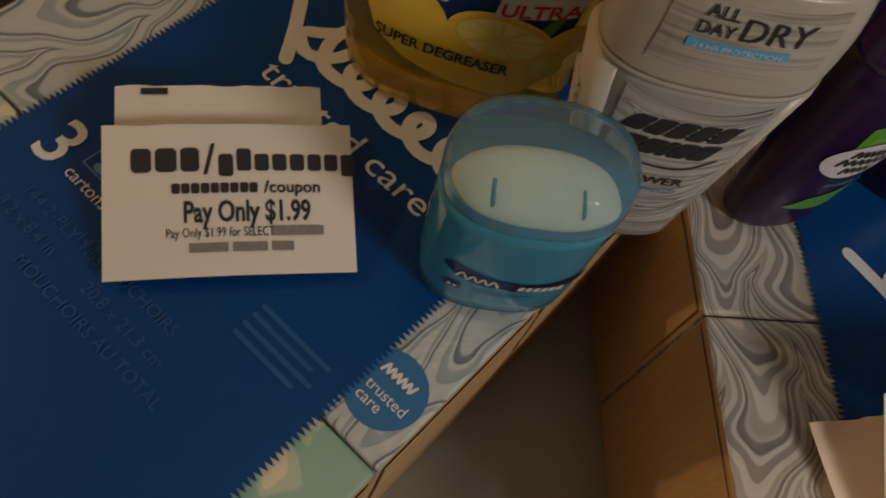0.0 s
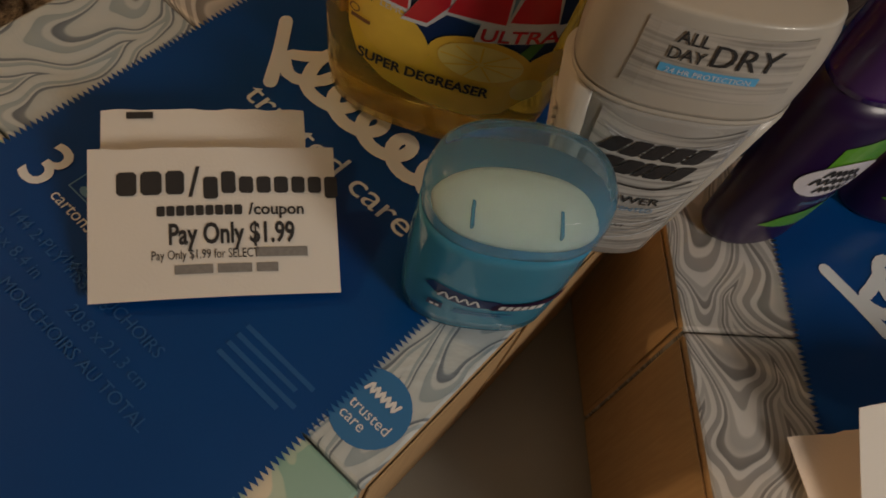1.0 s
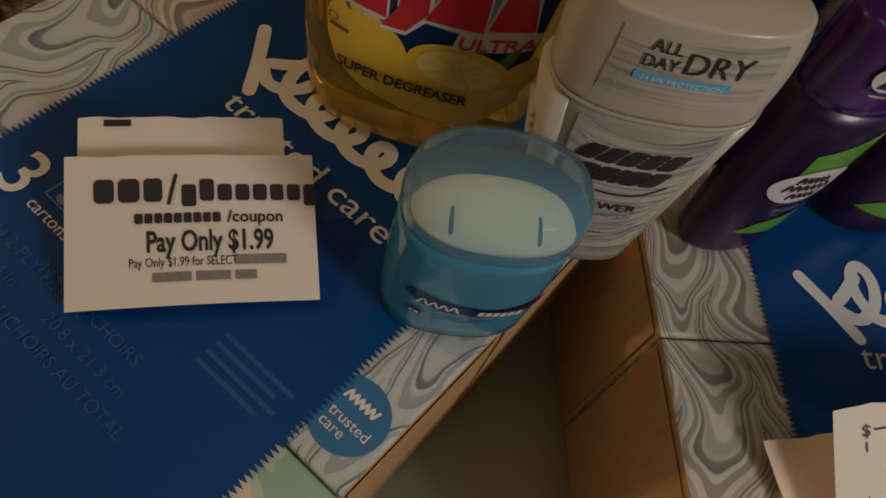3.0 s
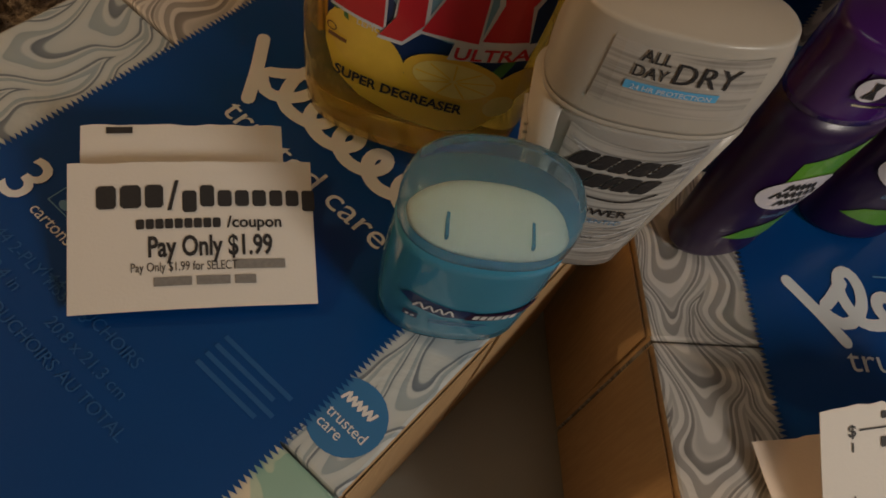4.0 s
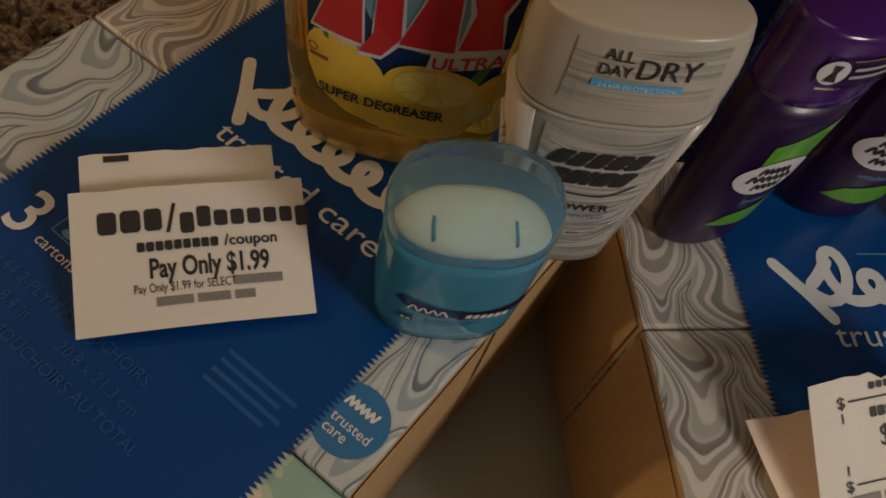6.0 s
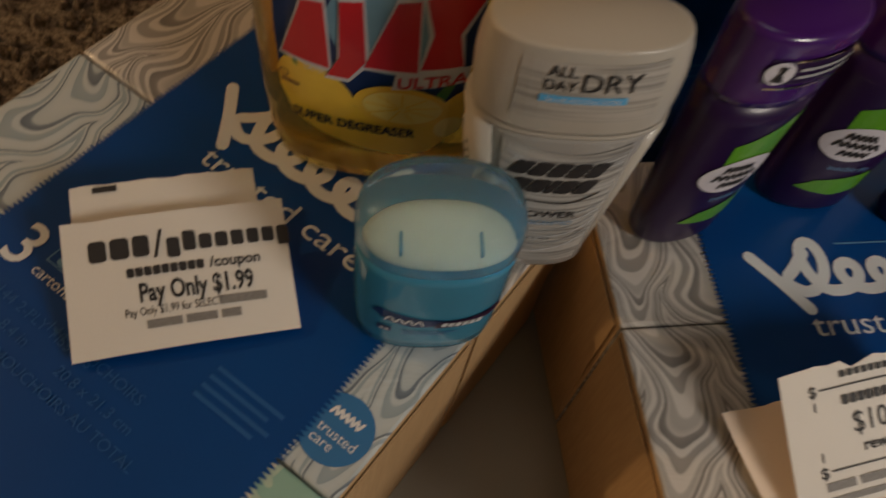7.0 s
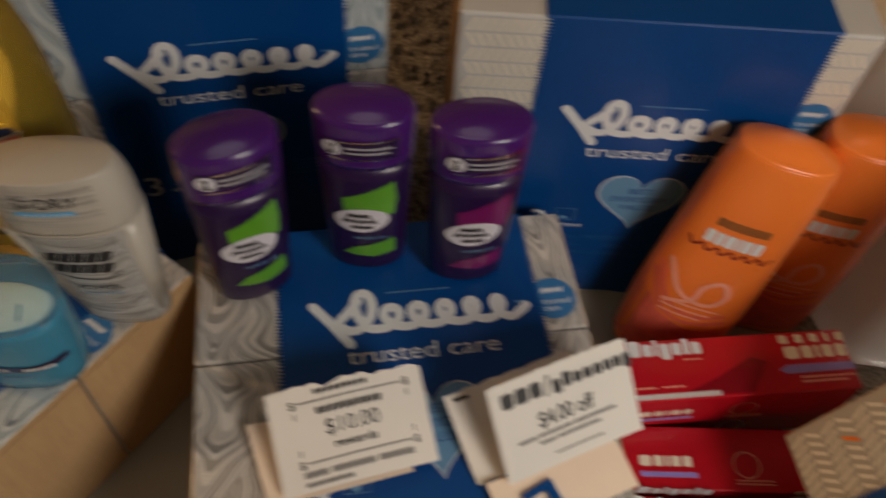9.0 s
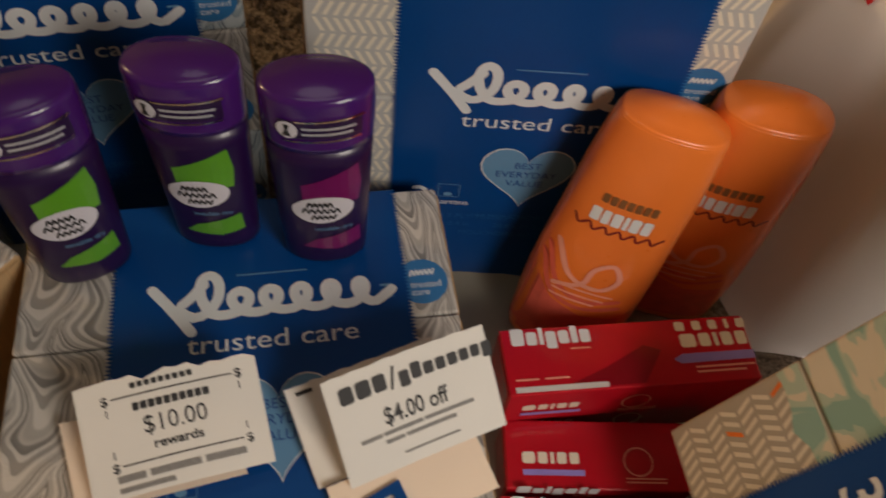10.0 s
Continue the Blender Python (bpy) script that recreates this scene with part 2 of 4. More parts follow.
def mesh_object(name, bm, material, parent=None, label="", smooth=False, rim=None):
    data = bpy.data.meshes.new(name)
    bm.normal_update()
    bm.to_mesh(data)
    bm.free()
    for m in material if isinstance(material, (list, tuple)) else [material]:
        data.materials.append(m)
    if smooth:
        for f in data.polygons:
            f.use_smooth = True
        if rim:
            for e in data.edges:
                e.use_edge_sharp = all(abs(data.vertices[k].co.z - rim) < 1e-5 for k in e.vertices)
    ob = new(name, data)
    ob.parent = parent
    if label:
        ob["label"] = label
    return ob


def part(name, bm, material, parent, label="", smooth=False, rim=None):
    return mesh_object(name, bm, material, parent, label, smooth, rim)


def empty(name, matrix, label, category, group=""):
    ob = new(name)
    ob.empty_display_size = 0.02
    ob.matrix_world = matrix
    return tagged(ob, label, category, group)


def box_bm(x0, x1, y0, y1, z0, z1, bevel=0.0, segments=2):
    bm = bmesh.new()
    bmesh.ops.create_cube(bm, size=1, matrix=Matrix.Translation(((x0 + x1) / 2, (y0 + y1) / 2, (z0 + z1) / 2)) @ Matrix.Diagonal((x1 - x0, y1 - y0, z1 - z0, 1)))
    if bevel:
        bmesh.ops.bevel(bm, geom=bm.edges[:], offset=bevel, segments=segments, profile=0.5, affect="EDGES")
    return bm


def flat(x, y, lift):
    return Vector((x, y, lift))


def polygon_bm(shapes, surface=flat, lift=0.0004, step=0.0):
    """Filled outlines, cut into strips and laid on a surface."""
    bm = bmesh.new()
    for shape in shapes:
        bm.faces.new([bm.verts.new((x, y, 0)) for x, y in shape])
    return lay(bm, surface, lift, step)


def lay(bm, surface, lift, step=0.0):
    if step:
        bmesh.ops.triangulate(bm, faces=bm.faces[:])
        for axis in (0, 1):
            vs = [v.co[axis] for v in bm.verts]
            lo, hi = min(vs), max(vs)
            k = 1
            while lo + k * step < hi:
                at, no = [0, 0, 0], [0, 0, 0]
                at[axis], no[axis] = lo + k * step, 1
                bmesh.ops.bisect_plane(bm, geom=bm.verts[:] + bm.edges[:] + bm.faces[:], plane_co=at, plane_no=no)
                k += 1
    for v in bm.verts:
        v.co = surface(v.co.x, v.co.y, lift + v.co.z)
    bm.normal_update()
    return bm


def stroke_bm(lines, width, surface=flat, lift=0.0004):
    """Pen strokes of a given width with round ends, one ribbon a line; a ribbon rises by a hair along its way, so that loops cross cleanly."""
    bm = bmesh.new()
    for line in lines:
        pts = [Vector(p) for p in line]
        pts = [p for k, p in enumerate(pts) if k == 0 or (p - pts[k - 1]).length > 1e-6]
        rise, left, right = 0.0, [], []
        for k, p in enumerate(pts):
            d = (pts[min(k + 1, len(pts) - 1)] - pts[max(k - 1, 0)])
            d = d.normalized() if d.length > 1e-9 else Vector((1, 0))
            n = Vector((-d.y, d.x)) * width / 2
            rise += 2e-6
            left.append(bm.verts.new((p.x + n.x, p.y + n.y, rise)))
            right.append(bm.verts.new((p.x - n.x, p.y - n.y, rise)))
        for k in range(len(pts) - 1):
            bm.faces.new((right[k], right[k + 1], left[k + 1], left[k]))
        for a, b, p, q in ((left[0], right[0], pts[0], pts[1]), (right[-1], left[-1], pts[-1], pts[-2])):
            d = (p - q).normalized() * width / 2
            n = Vector((-d.y, d.x))
            ring = [bm.verts.new((*(p + d * math.cos(w) - n * math.sin(w)), a.co.z)) for w in (-0.9, -0.3, 0.3, 0.9)]
            bm.faces.new([b] + (ring if (ring[0].co - b.co).length < (ring[-1].co - b.co).length else ring[::-1]) + [a])
    for v in bm.verts:
        v.co = surface(v.co.x, v.co.y, lift + v.co.z)
    bm.normal_update()
    return bm


def smooth_line(pts, steps=6):
    """A Catmull-Rom line through points."""
    pts = [Vector(p) for p in pts]
    q = [pts[0] * 2 - pts[1]] + pts + [pts[-1] * 2 - pts[-2]]
    out = []
    for a, b, c, d in zip(q, q[1:], q[2:], q[3:]):
        for k in range(steps):
            t = k / steps
            out.append(0.5 * (2 * b + (c - a) * t + (2 * a - 5 * b + 4 * c - d) * t * t + (3 * b - a - 3 * c + d) * t**3))
    return [tuple(p) for p in out + [pts[-1]]]


def ellipse(cx, cy, rx, ry, count=28, turn=0.0):
    c, s = math.cos(turn), math.sin(turn)
    out = []
    for k in range(count):
        a = 2 * math.pi * k / count
        x, y = rx * math.cos(a), ry * math.sin(a)
        out.append((cx + c * x - s * y, cy + s * x + c * y))
    return out


def rect(x0, y0, x1, y1, slant=0.0):
    return [(x0, y0), (x1, y0), (x1 + slant, y1), (x0 + slant, y1)]


def text_bm(words, size, x, y, surface=flat, lift=0.0005, align="LEFT", shear=0.0, bold=0.0, turn=0.0, squeeze=1.0, spacing=1.0, width=0.0):
    data = bpy.data.curves.new("words", "FONT")
    data.body, data.size, data.align_x, data.shear, data.offset = words, size, align, shear, bold * size
    data.space_character, data.resolution_u = spacing, 3
    ob = bpy.data.objects.new("words", data)
    scene.collection.objects.link(ob)
    bpy.context.view_layer.update()
    me = bpy.data.meshes.new_from_object(ob.evaluated_get(bpy.context.evaluated_depsgraph_get()))
    bpy.data.objects.remove(ob)
    bm = bmesh.new()
    bm.from_mesh(me)
    bpy.data.meshes.remove(me)
    c, s = math.cos(radians(turn)), math.sin(radians(turn))
    if width:
        xs = [v.co.x for v in bm.verts]
        squeeze = width / (max(xs) - min(xs))
    for v in bm.verts:
        px, py = v.co.x * squeeze, v.co.y
        v.co = surface(x + c * px - s * py, y + s * px + c * py, lift)
    return bm


def blocks(x, y, height, widths, gap, slant=0.0, tails=""):
    """A row of plain blocks where a trade mark stands; tails: u up, d down."""
    out = []
    for k, w in enumerate(widths):
        t = tails[k] if k < len(tails) else "-"
        lo, hi = y - (0.32 * height if t == "d" else 0), y + height * (1.32 if t == "u" else 1)
        out.append([(x + slant * (lo - y), lo), (x + w + slant * (lo - y), lo), (x + w + slant * (hi - y), hi), (x + slant * (hi - y), hi)])
        x += w + gap
    return out


def chunks(x, y, height, widths, gap, slant=0.0, tails="", cut=0.16):
    """The same blocks with clipped corners."""
    out = []
    for q in blocks(x, y, height, widths, gap, slant, tails):
        c = []
        for k in range(4):
            p, a, b = Vector(q[k]), Vector(q[k - 1]), Vector(q[(k + 1) % 4])
            m = cut * min((a - p).length, (b - p).length)
            c += [tuple(p + (a - p).normalized() * m), tuple(p + (b - p).normalized() * m)]
        out.append(c)
    return out


def pieces(name, shapes, material, parent, surface=flat, lift=0.0004, step=0.0, label=""):
    """One flat part for each outline."""
    for shape in shapes:
        part(name, polygon_bm([shape], surface, lift, step), material, parent, label)


# ---- tissue packs ----
PW, PH, PD, STRIP, BAND = 0.224, 0.085, 0.115, 0.046, 0.153


def flourish(x, y, w):
    """A slanting stroke and a row of even pen loops, standing for the pack's trade mark."""
    at = lambda pts: [(x + w / 10 * a, y + w * 0.075 * b) for a, b in pts]  # noqa: E731
    lead = at([(0.0, 2.4), (0.85, 0.95), (1.6, -0.5)])
    loops = [(2.1, 2.5), (1.5, 1.6), (1.1, 1.0)]
    for k in range(61):
        turn = 2 * math.pi * 6 * k / 60
        tall = 1.35 if k < 9 else 0.74
        loops.append((1.7 + 7.6 * k / 60 + 0.72 * math.sin(turn) * (1 - k / 160), 0.4 + tall * (1 - math.cos(turn))))
    loops.append((10.0, 1.1))
    return [smooth_line(lead, 3), smooth_line(at(loops), 2)]


def heart(cx, cy, w):
    out = []
    for k in range(40):
        a = 2 * math.pi * k / 40
        out.append((cx + w / 32 * 16 * math.sin(a) ** 3, cy + w / 30 * (13 * math.cos(a) - 5 * math.cos(2 * a) - 2 * math.cos(3 * a) - math.cos(4 * a))))
    return out[::-1]


def herringbone(x0, x1, y0, y1, seed):
    rng = random.Random(seed)
    grey, white, orange = [], [], []
    pitch, rows = 0.0052, max(2, round((x1 - x0) / 0.0105))
    wide = (x1 - x0) / rows
    for r in range(rows):
        a, b = x0 + r * wide + 0.0008, x0 + (r + 1) * wide - 0.0008
        sl = 0.0042 if r % 2 else -0.0042
        y = y0 + 0.002
        while y < y1 - 0.007:
            q = [(a, y + max(0, -sl)), (b, y + sl + max(0, -sl)), (b, y + sl + max(0, -sl) + 0.0024), (a, y + max(0, -sl) + 0.0024)]
            (orange if rng.random() < 0.012 else white).append(q)
            y += pitch
    return white, orange


def tissue_pack(matrix, prints, label, seed, low=0.0):
    """Three flat tissue cartons in a row under one printed wrap. Local x along the words, y up the stack, z out of the front."""
    pack = empty("tissue_pack", matrix, label, "tissue pack", "wrapped packs of tissue cartons")
    rng = random.Random(seed)
    for k, print_mat in enumerate(prints):
        y0, y1 = k * PH + 0.0004, (k + 1) * PH - 0.0004
        bm = box_bm(0, PW, y0, y1, -PD, 0, 0.0016)
        carton = part("carton", bm, [print_mat, KRAFT], pack)
        for f in carton.data.polygons:
            if abs(f.normal.x) > 0.9:
                f.material_index = 1
        # end flaps, with rounded lower corners
        for x, s in ((0, -1), (PW, 1)):
            for lo, hi, off in ((-PD + 0.004, -PD * 0.42, 0.0005), (-PD * 0.52, -0.0035, 0.0011)):
                ring = []
                r = 0.007
                inner = lo if off > 0.001 else hi
                corners = [(y0 + 0.0025, lo), (y1 - 0.0025, lo), (y1 - 0.0025, hi), (y0 + 0.0025, hi)]
                for n, (cy, cz) in enumerate(corners):
                    if abs(cz - inner) < 1e-6:
                        iy, iz = (1 if n in (0, 3) else -1), (1 if n in (0, 1) else -1)
                        start = {0: 180, 1: 270, 2: 0, 3: 90}[n]
                        for j in range(5):
                            w = radians(start + 22.5 * j)
                            ring.append((cy + iy * r + r * math.cos(w), cz + iz * r + r * math.sin(w)))
                    else:
                        ring.append((cy, cz))
                bm = bmesh.new()
                f = bm.faces.new([bm.verts.new((x + s * off, p, q)) for p, q in ring])
                g = bmesh.ops.extrude_face_region(bm, geom=[f])
                bmesh.ops.translate(bm, verts=[v for v in g["geom"] if isinstance(v, bmesh.types.BMVert)], vec=(-s * 0.0005, 0, 0))
                bmesh.ops.recalc_face_normals(bm, faces=bm.faces[:])
                part("end_flap", bm, KRAFT, carton)
        if print_mat in (TAUPE, GREYPRINT):
            for xa, xb in ((0.002, STRIP + 0.002), (STRIP + BAND - 0.002, PW - 0.002)):
                white, orange = ([[(b, a) for a, b in q[::-1]] for q in rows] for rows in herringbone(y0 + 0.002, y0 + 0.074 if print_mat == TAUPE else y1 - 0.002, xa, xb, seed + k))
                part("dash_print", polygon_bm(white, lift=0.0002), CREAM, carton)["kind"] = "stuff"
                if orange:
                    part("orange_dash_print", polygon_bm(orange, lift=0.0002), ORANGE, carton)["kind"] = "stuff"
        if print_mat == TAUPE:
            white, orange = herringbone(0.002, PW - 0.002, -PD + 0.003, -0.003, seed + 9)
            below = lambda x, y, lift: Vector((x, -lift, y))  # noqa: E731
            part("dash_print", polygon_bm(white, below, 0.0002), CREAM, carton)["kind"] = "stuff"
            wavy = [(0.001 + 0.222 * j / 24, y0 + 0.071 + 0.004 * math.sin(j * 1.9) + 0.003 * math.sin(j * 4.1)) for j in range(25)]
            part("leaf_print", polygon_bm([[*wavy, (PW - 0.001, y1 - 0.001), (0.001, y1 - 0.001)]], lift=0.0003), TEAL_LEAF, carton)
        cy = y0 + 0.021
        part("round_badge", polygon_bm([ellipse(STRIP + BAND + 0.0080, cy, 0.0142, 0.0142)], lift=0.0003), MID_BLUE_INK, carton)
        badge = smooth_line([(STRIP + BAND + 0.002 + 0.0012 * j, cy + 0.005 + (0.0022 if j % 2 else -0.0012)) for j in range(12)], 3)
        part("badge_squiggle", stroke_bm([badge], 0.0011, lift=0.0005), WHITE_INK, carton)
        part("badge_lettering", text_bm("trusted", 0.0058, STRIP + BAND + 0.0015, cy - 0.004, lift=0.0005), WHITE_INK, carton)
        part("badge_lettering", text_bm("care", 0.0058, STRIP + BAND + 0.0015, cy - 0.0088, lift=0.0005), WHITE_INK, carton)
    # blue printed band with pinked edges, over the front and round top and bottom
    top = 3 * PH
    left, right = [], []
    count = 232
    for k in range(count + 1):
        y = top * k / count
        tooth = 0.0019 if k % 2 else -0.0013
        left.append((STRIP + tooth + rng.uniform(-2e-4, 2e-4), y))
        right.append((STRIP + BAND - tooth + rng.uniform(-2e-4, 2e-4), y))
    bm = bmesh.new()
    lift = 0.0009
    a = [bm.verts.new((x, y, lift)) for x, y in left]
    b = [bm.verts.new((x, y, lift)) for x, y in right]
    for k in range(count):
        bm.faces.new((a[k], b[k], b[k + 1], a[k + 1]))
    for k, y in ((0, -lift), (count, top + lift)):
        f0, f1 = bm.verts.new((left[k][0], y, 0)), bm.verts.new((right[k][0], y, 0))
        g0, g1 = bm.verts.new((left[k][0], y, -PD - lift)), bm.verts.new((right[k][0], y, -PD - lift))
        bm.faces.new((a[k], b[k], f1, f0))
        bm.faces.new((f0, f1, g1, g0))
    bmesh.ops.recalc_face_normals(bm, faces=bm.faces[:])
    band = part("wrap_band", bm, BLUE, pack, "glossy blue printed plastic wrap")
    on = 0.0013
    d = low
    part("logo_flourish", stroke_bm(flourish(0.066, 0.1775 - d, 0.124), 0.0056, lift=on), WHITE_INK, band)
    part("top_line", polygon_bm([rect(0.109, 0.2045 - d, 0.146, 0.2052 - d)], lift=on), PALE_BLUE_INK, band)
    pieces("print_bar", [rect(0.184, 0.190 - 0.0036 * k - d, 0.1905, 0.1913 - 0.0036 * k - d) for k in range(3)], PALE_BLUE_INK, band, lift=on)
    part("lettering", text_bm("trusted care", 0.0150, 0.0838, 0.1602 - d, lift=on, width=0.086), WHITE_INK, band)
    part("heart_badge", polygon_bm([heart(0.1275, 0.1215 - d, 0.057)], lift=on), PALE_BLUE_INK, band)
    rim = heart(0.1275, 0.1215 - d, 0.057)
    bm = bmesh.new()
    inner = heart(0.1275, 0.1215 - d, 0.0552)
    a = [bm.verts.new((x, y, on + 0.0003)) for x, y in rim]
    b = [bm.verts.new((x, y, on + 0.0003)) for x, y in inner]
    for k in range(len(a)):
        bm.faces.new((a[k], a[(k + 1) % len(a)], b[(k + 1) % len(a)], b[k]))
    part("heart_outline", bm, WHITE_INK, band)
    for j, word in enumerate(("BEST", "EVERYDAY", "VALUE")):
        part("heart_lettering", text_bm(word, 0.0078, 0.1275, 0.1265 - 0.0082 * j - d, lift=on + 0.0002, align="CENTER"), DEEP_INK, band)
    part("count_lettering", text_bm("3", 0.027, 0.0580, 0.0785, lift=on, bold=0.01), WHITE_INK, band)
    part("count_lettering", text_bm("cartons", 0.0068, 0.0750, 0.0805, lift=on), WHITE_INK, band)
    part("carton_outline", stroke_bm([[(0.076, 0.088), (0.089, 0.088), (0.089, 0.100), (0.076, 0.100), (0.076, 0.088)]], 0.0005, lift=on), PALE_BLUE_INK, band)
    part("round_mark", polygon_bm([ellipse(0.082, 0.0905, 0.0028, 0.0018, 12)], lift=on), PALE_BLUE_INK, band)
    for x, y, words in ((0.072, 0.0665, "144 2-PLY TISSUES"), (0.070, 0.0580, "8.2 x 8.4 in"), (0.114, 0.0580, "20.8 x 21.3 cm"), (0.092, 0.0490, "MOUCHOIRS AU TOTAL"), (0.098, 0.0680, "144 MOUCHOIRS")):
        part("small_lettering", text_bm(words, 0.0064, x, y, lift=on), FAINT_INK, band)
    pieces("print_bar", [rect(0.158, 0.096 - 0.0042 * j, 0.190 - 0.004 * (j % 2), 0.0978 - 0.0042 * j) for j in range(4)], FAINT_INK, band, lift=on)
    return pack


def lying(x, y, z, yaw):
    return pose(x, y, z, 0, 0, yaw)


def standing(x, y, z, yaw):
    return pose(x, y, z, 90, 0, yaw)


tissue_pack(lying(-0.1750, 0.1421, PD, -27.8), (TEAL_LEAF, PALE_SWIRL, GREY_SWIRL), "blue wrapped tissue pack lying flat with marbled cartons, on carpet", 1)
tissue_pack(lying(0.2073, 0.0402, PD, 15.5), (GREY_SWIRL, GREY_SWIRL, GREY_SWIRL), "blue wrapped tissue pack lying flat, grey marbled sides, on carpet", 2)
tissue_pack(standing(0.0263, 0.321, 0.0015, 19.5), (PALE_SWIRL, GREY_SWIRL, PALE_SWIRL), "blue wrapped tissue pack standing upright behind purple deodorants", 3)
tissue_pack(standing(0.2812, 0.3535, 0.0015, 6.0), (PALE_SWIRL, GREYPRINT, GREYPRINT), "blue wrapped tissue pack standing upright with grey herringbone sides", 4, 0.008)
tissue_pack(pose(0.4965, 0.2240, 0.0900, 62.7, 0, -74.8), (TAUPE, TEAL_LEAF, PALE_SWIRL), "tissue pack with herringbone and teal leaf cartons, leaning on toothpaste boxes", 5)

# ---- room ----
floor = tagged(mesh_object("floor", box_bm(-3.0, 2.2, -1.2, 2.4, -0.05, 0), CARPET), "beige and brown speckled loop carpet", "floor", kind="structure")
# ceiling and walls added out of view; their tan keeps bounced light low
ceiling = tagged(mesh_object("ceiling", box_bm(-3.1, 2.3, -1.3, 2.5, 2.4, 2.5), WALLPAINT), "unseen plain ceiling closing the room", "ceiling", kind="structure")
for name, x0, x1, y0, y1 in (("wall_west", -3.1, -3.0, -1.2, 2.4), ("wall_east", 2.2, 2.3, -1.2, 2.4), ("wall_north", -3.1, 2.3, 2.4, 2.5), ("wall_south", -3.1, 2.3, -1.3, -1.2)):
    tagged(mesh_object(name, box_bm(x0, x1, y0, y1, 0, 2.4), WALLPAINT), "unseen plain tan wall closing the room", "wall", kind="structure")

# carpet loops where the floor shows
def carpet_tufts():
    rng = random.Random(8)
    verts, faces = [], []
    for x0, x1, y0, y1, n in ((-0.45, -0.02, 0.20, 0.95, 5200), (0.02, 0.36, 0.36, 0.95, 3000)):
        for _ in range(n):
            x, y = rng.uniform(x0, x1), rng.uniform(y0, y1)
            r, h, a = rng.uniform(0.002, 0.0042), rng.uniform(0.003, 0.0085), rng.uniform(0, 6.28)
            lx, ly = rng.uniform(-0.003, 0.003), rng.uniform(-0.003, 0.003)
            k = len(verts)
            for z, s, d in ((-0.001, 1.0, 0.0), (h * 0.6, 0.95, 0.6), (h, 0.35, 1.0)):
                for j in range(4):
                    w = a + j * math.pi / 2
                    verts.append((x + lx * d + r * s * math.cos(w), y + ly * d + r * s * math.sin(w), z))
            for lo in (k, k + 4):
                for j in range(4):
                    faces.append((lo + j, lo + (j + 1) % 4, lo + 4 + (j + 1) % 4, lo + 4 + j))
            faces.append((k + 8, k + 9, k + 10, k + 11))
    me = bpy.data.meshes.new("carpet_tufts")
    me.from_pydata(verts, [], faces)
    me.materials.append(CARPET)
    ob = new("carpet_tufts", me)
    for f in me.polygons:
        f.use_smooth = True
    return tagged(ob, "short beige and brown carpet tufts", "carpet", kind="stuff")


carpet_tufts()


# ---- bottles and sticks ----
def profile(rings, z):
    """Half width, half depth and squareness of a lofted body at a height, eased between rings."""
    if z <= rings[0][0]:
        return rings[0][1:]
    for a, b in zip(rings, rings[1:]):
        if z <= b[0]:
            t = (z - a[0]) / (b[0] - a[0])
            return tuple(p + (q - p) * t for p, q in zip(a[1:], b[1:]))
    return rings[-1][1:]


def rounded(rings, steps=4):
    """More rings, on a smooth line through the given ones."""
    out = []
    for k in range(len(rings) - 1):
        p0, p1, p2, p3 = rings[max(0, k - 1)], rings[k], rings[k + 1], rings[min(len(rings) - 1, k + 2)]
        for s in range(steps):
            t = s / steps
            ring = [p1[0] + (p2[0] - p1[0]) * t]
            for a, b, c, d in zip(p0[1:], p1[1:], p2[1:], p3[1:]):
                v = 0.5 * (2 * b + (c - a) * t + (2 * a - 5 * b + 4 * c - d) * t * t + (3 * b - a - 3 * c + d) * t**3)
                ring.append(min(max(v, min(b, c)), max(b, c)))
            out.append(tuple(ring))
    return out + [rings[-1]]


def loft_bm(rings, count=96, base=True, top=True):
    bm = bmesh.new()
    loops = []
    for z, a, b, n in rings:
        loop = []
        for k in range(count):
            w = 2 * math.pi * k / count
            c, s = math.cos(w), math.sin(w)
            loop.append(bm.verts.new((a * math.copysign(abs(c) ** (2 / n), c), b * math.copysign(abs(s) ** (2 / n), s), z)))
        loops.append(loop)
    for lo, hi in zip(loops, loops[1:]):
        for k in range(count):
            bm.faces.new((lo[k], lo[(k + 1) % count], hi[(k + 1) % count], hi[k]))
    if base:
        bm.faces.new(loops[0][::-1])
    if top:
        bm.faces.new(loops[-1])
    return bm


def wrap_on(rings):
    """The front of a lofted body as a surface for labels: x across, y up."""
    def surface(x, y, lift):
        a, b, n = profile(rings, y)
        q = max(-0.995, min(0.995, x / a))
        depth = b * (1 - abs(q) ** n) ** (1 / n)
        normal = Vector((math.copysign(abs(q) ** (n - 1), q) / a, -(max(depth, 1e-5) / b) ** (n - 1) / b, 0)).normalized()
        return Vector((q * a, -depth, y)) + normal * lift
    return surface


def dome(z0, a, b, n, height, steps=6):
    """Rings that close a body with a low dome."""
    out = [(z0, a, b, n)]
    for k in range(1, steps + 1):
        w = k / steps * math.pi / 2 * 0.96
        out.append((z0 + height * math.sin(w), a * math.cos(w), b * math.cos(w), n))
    return out


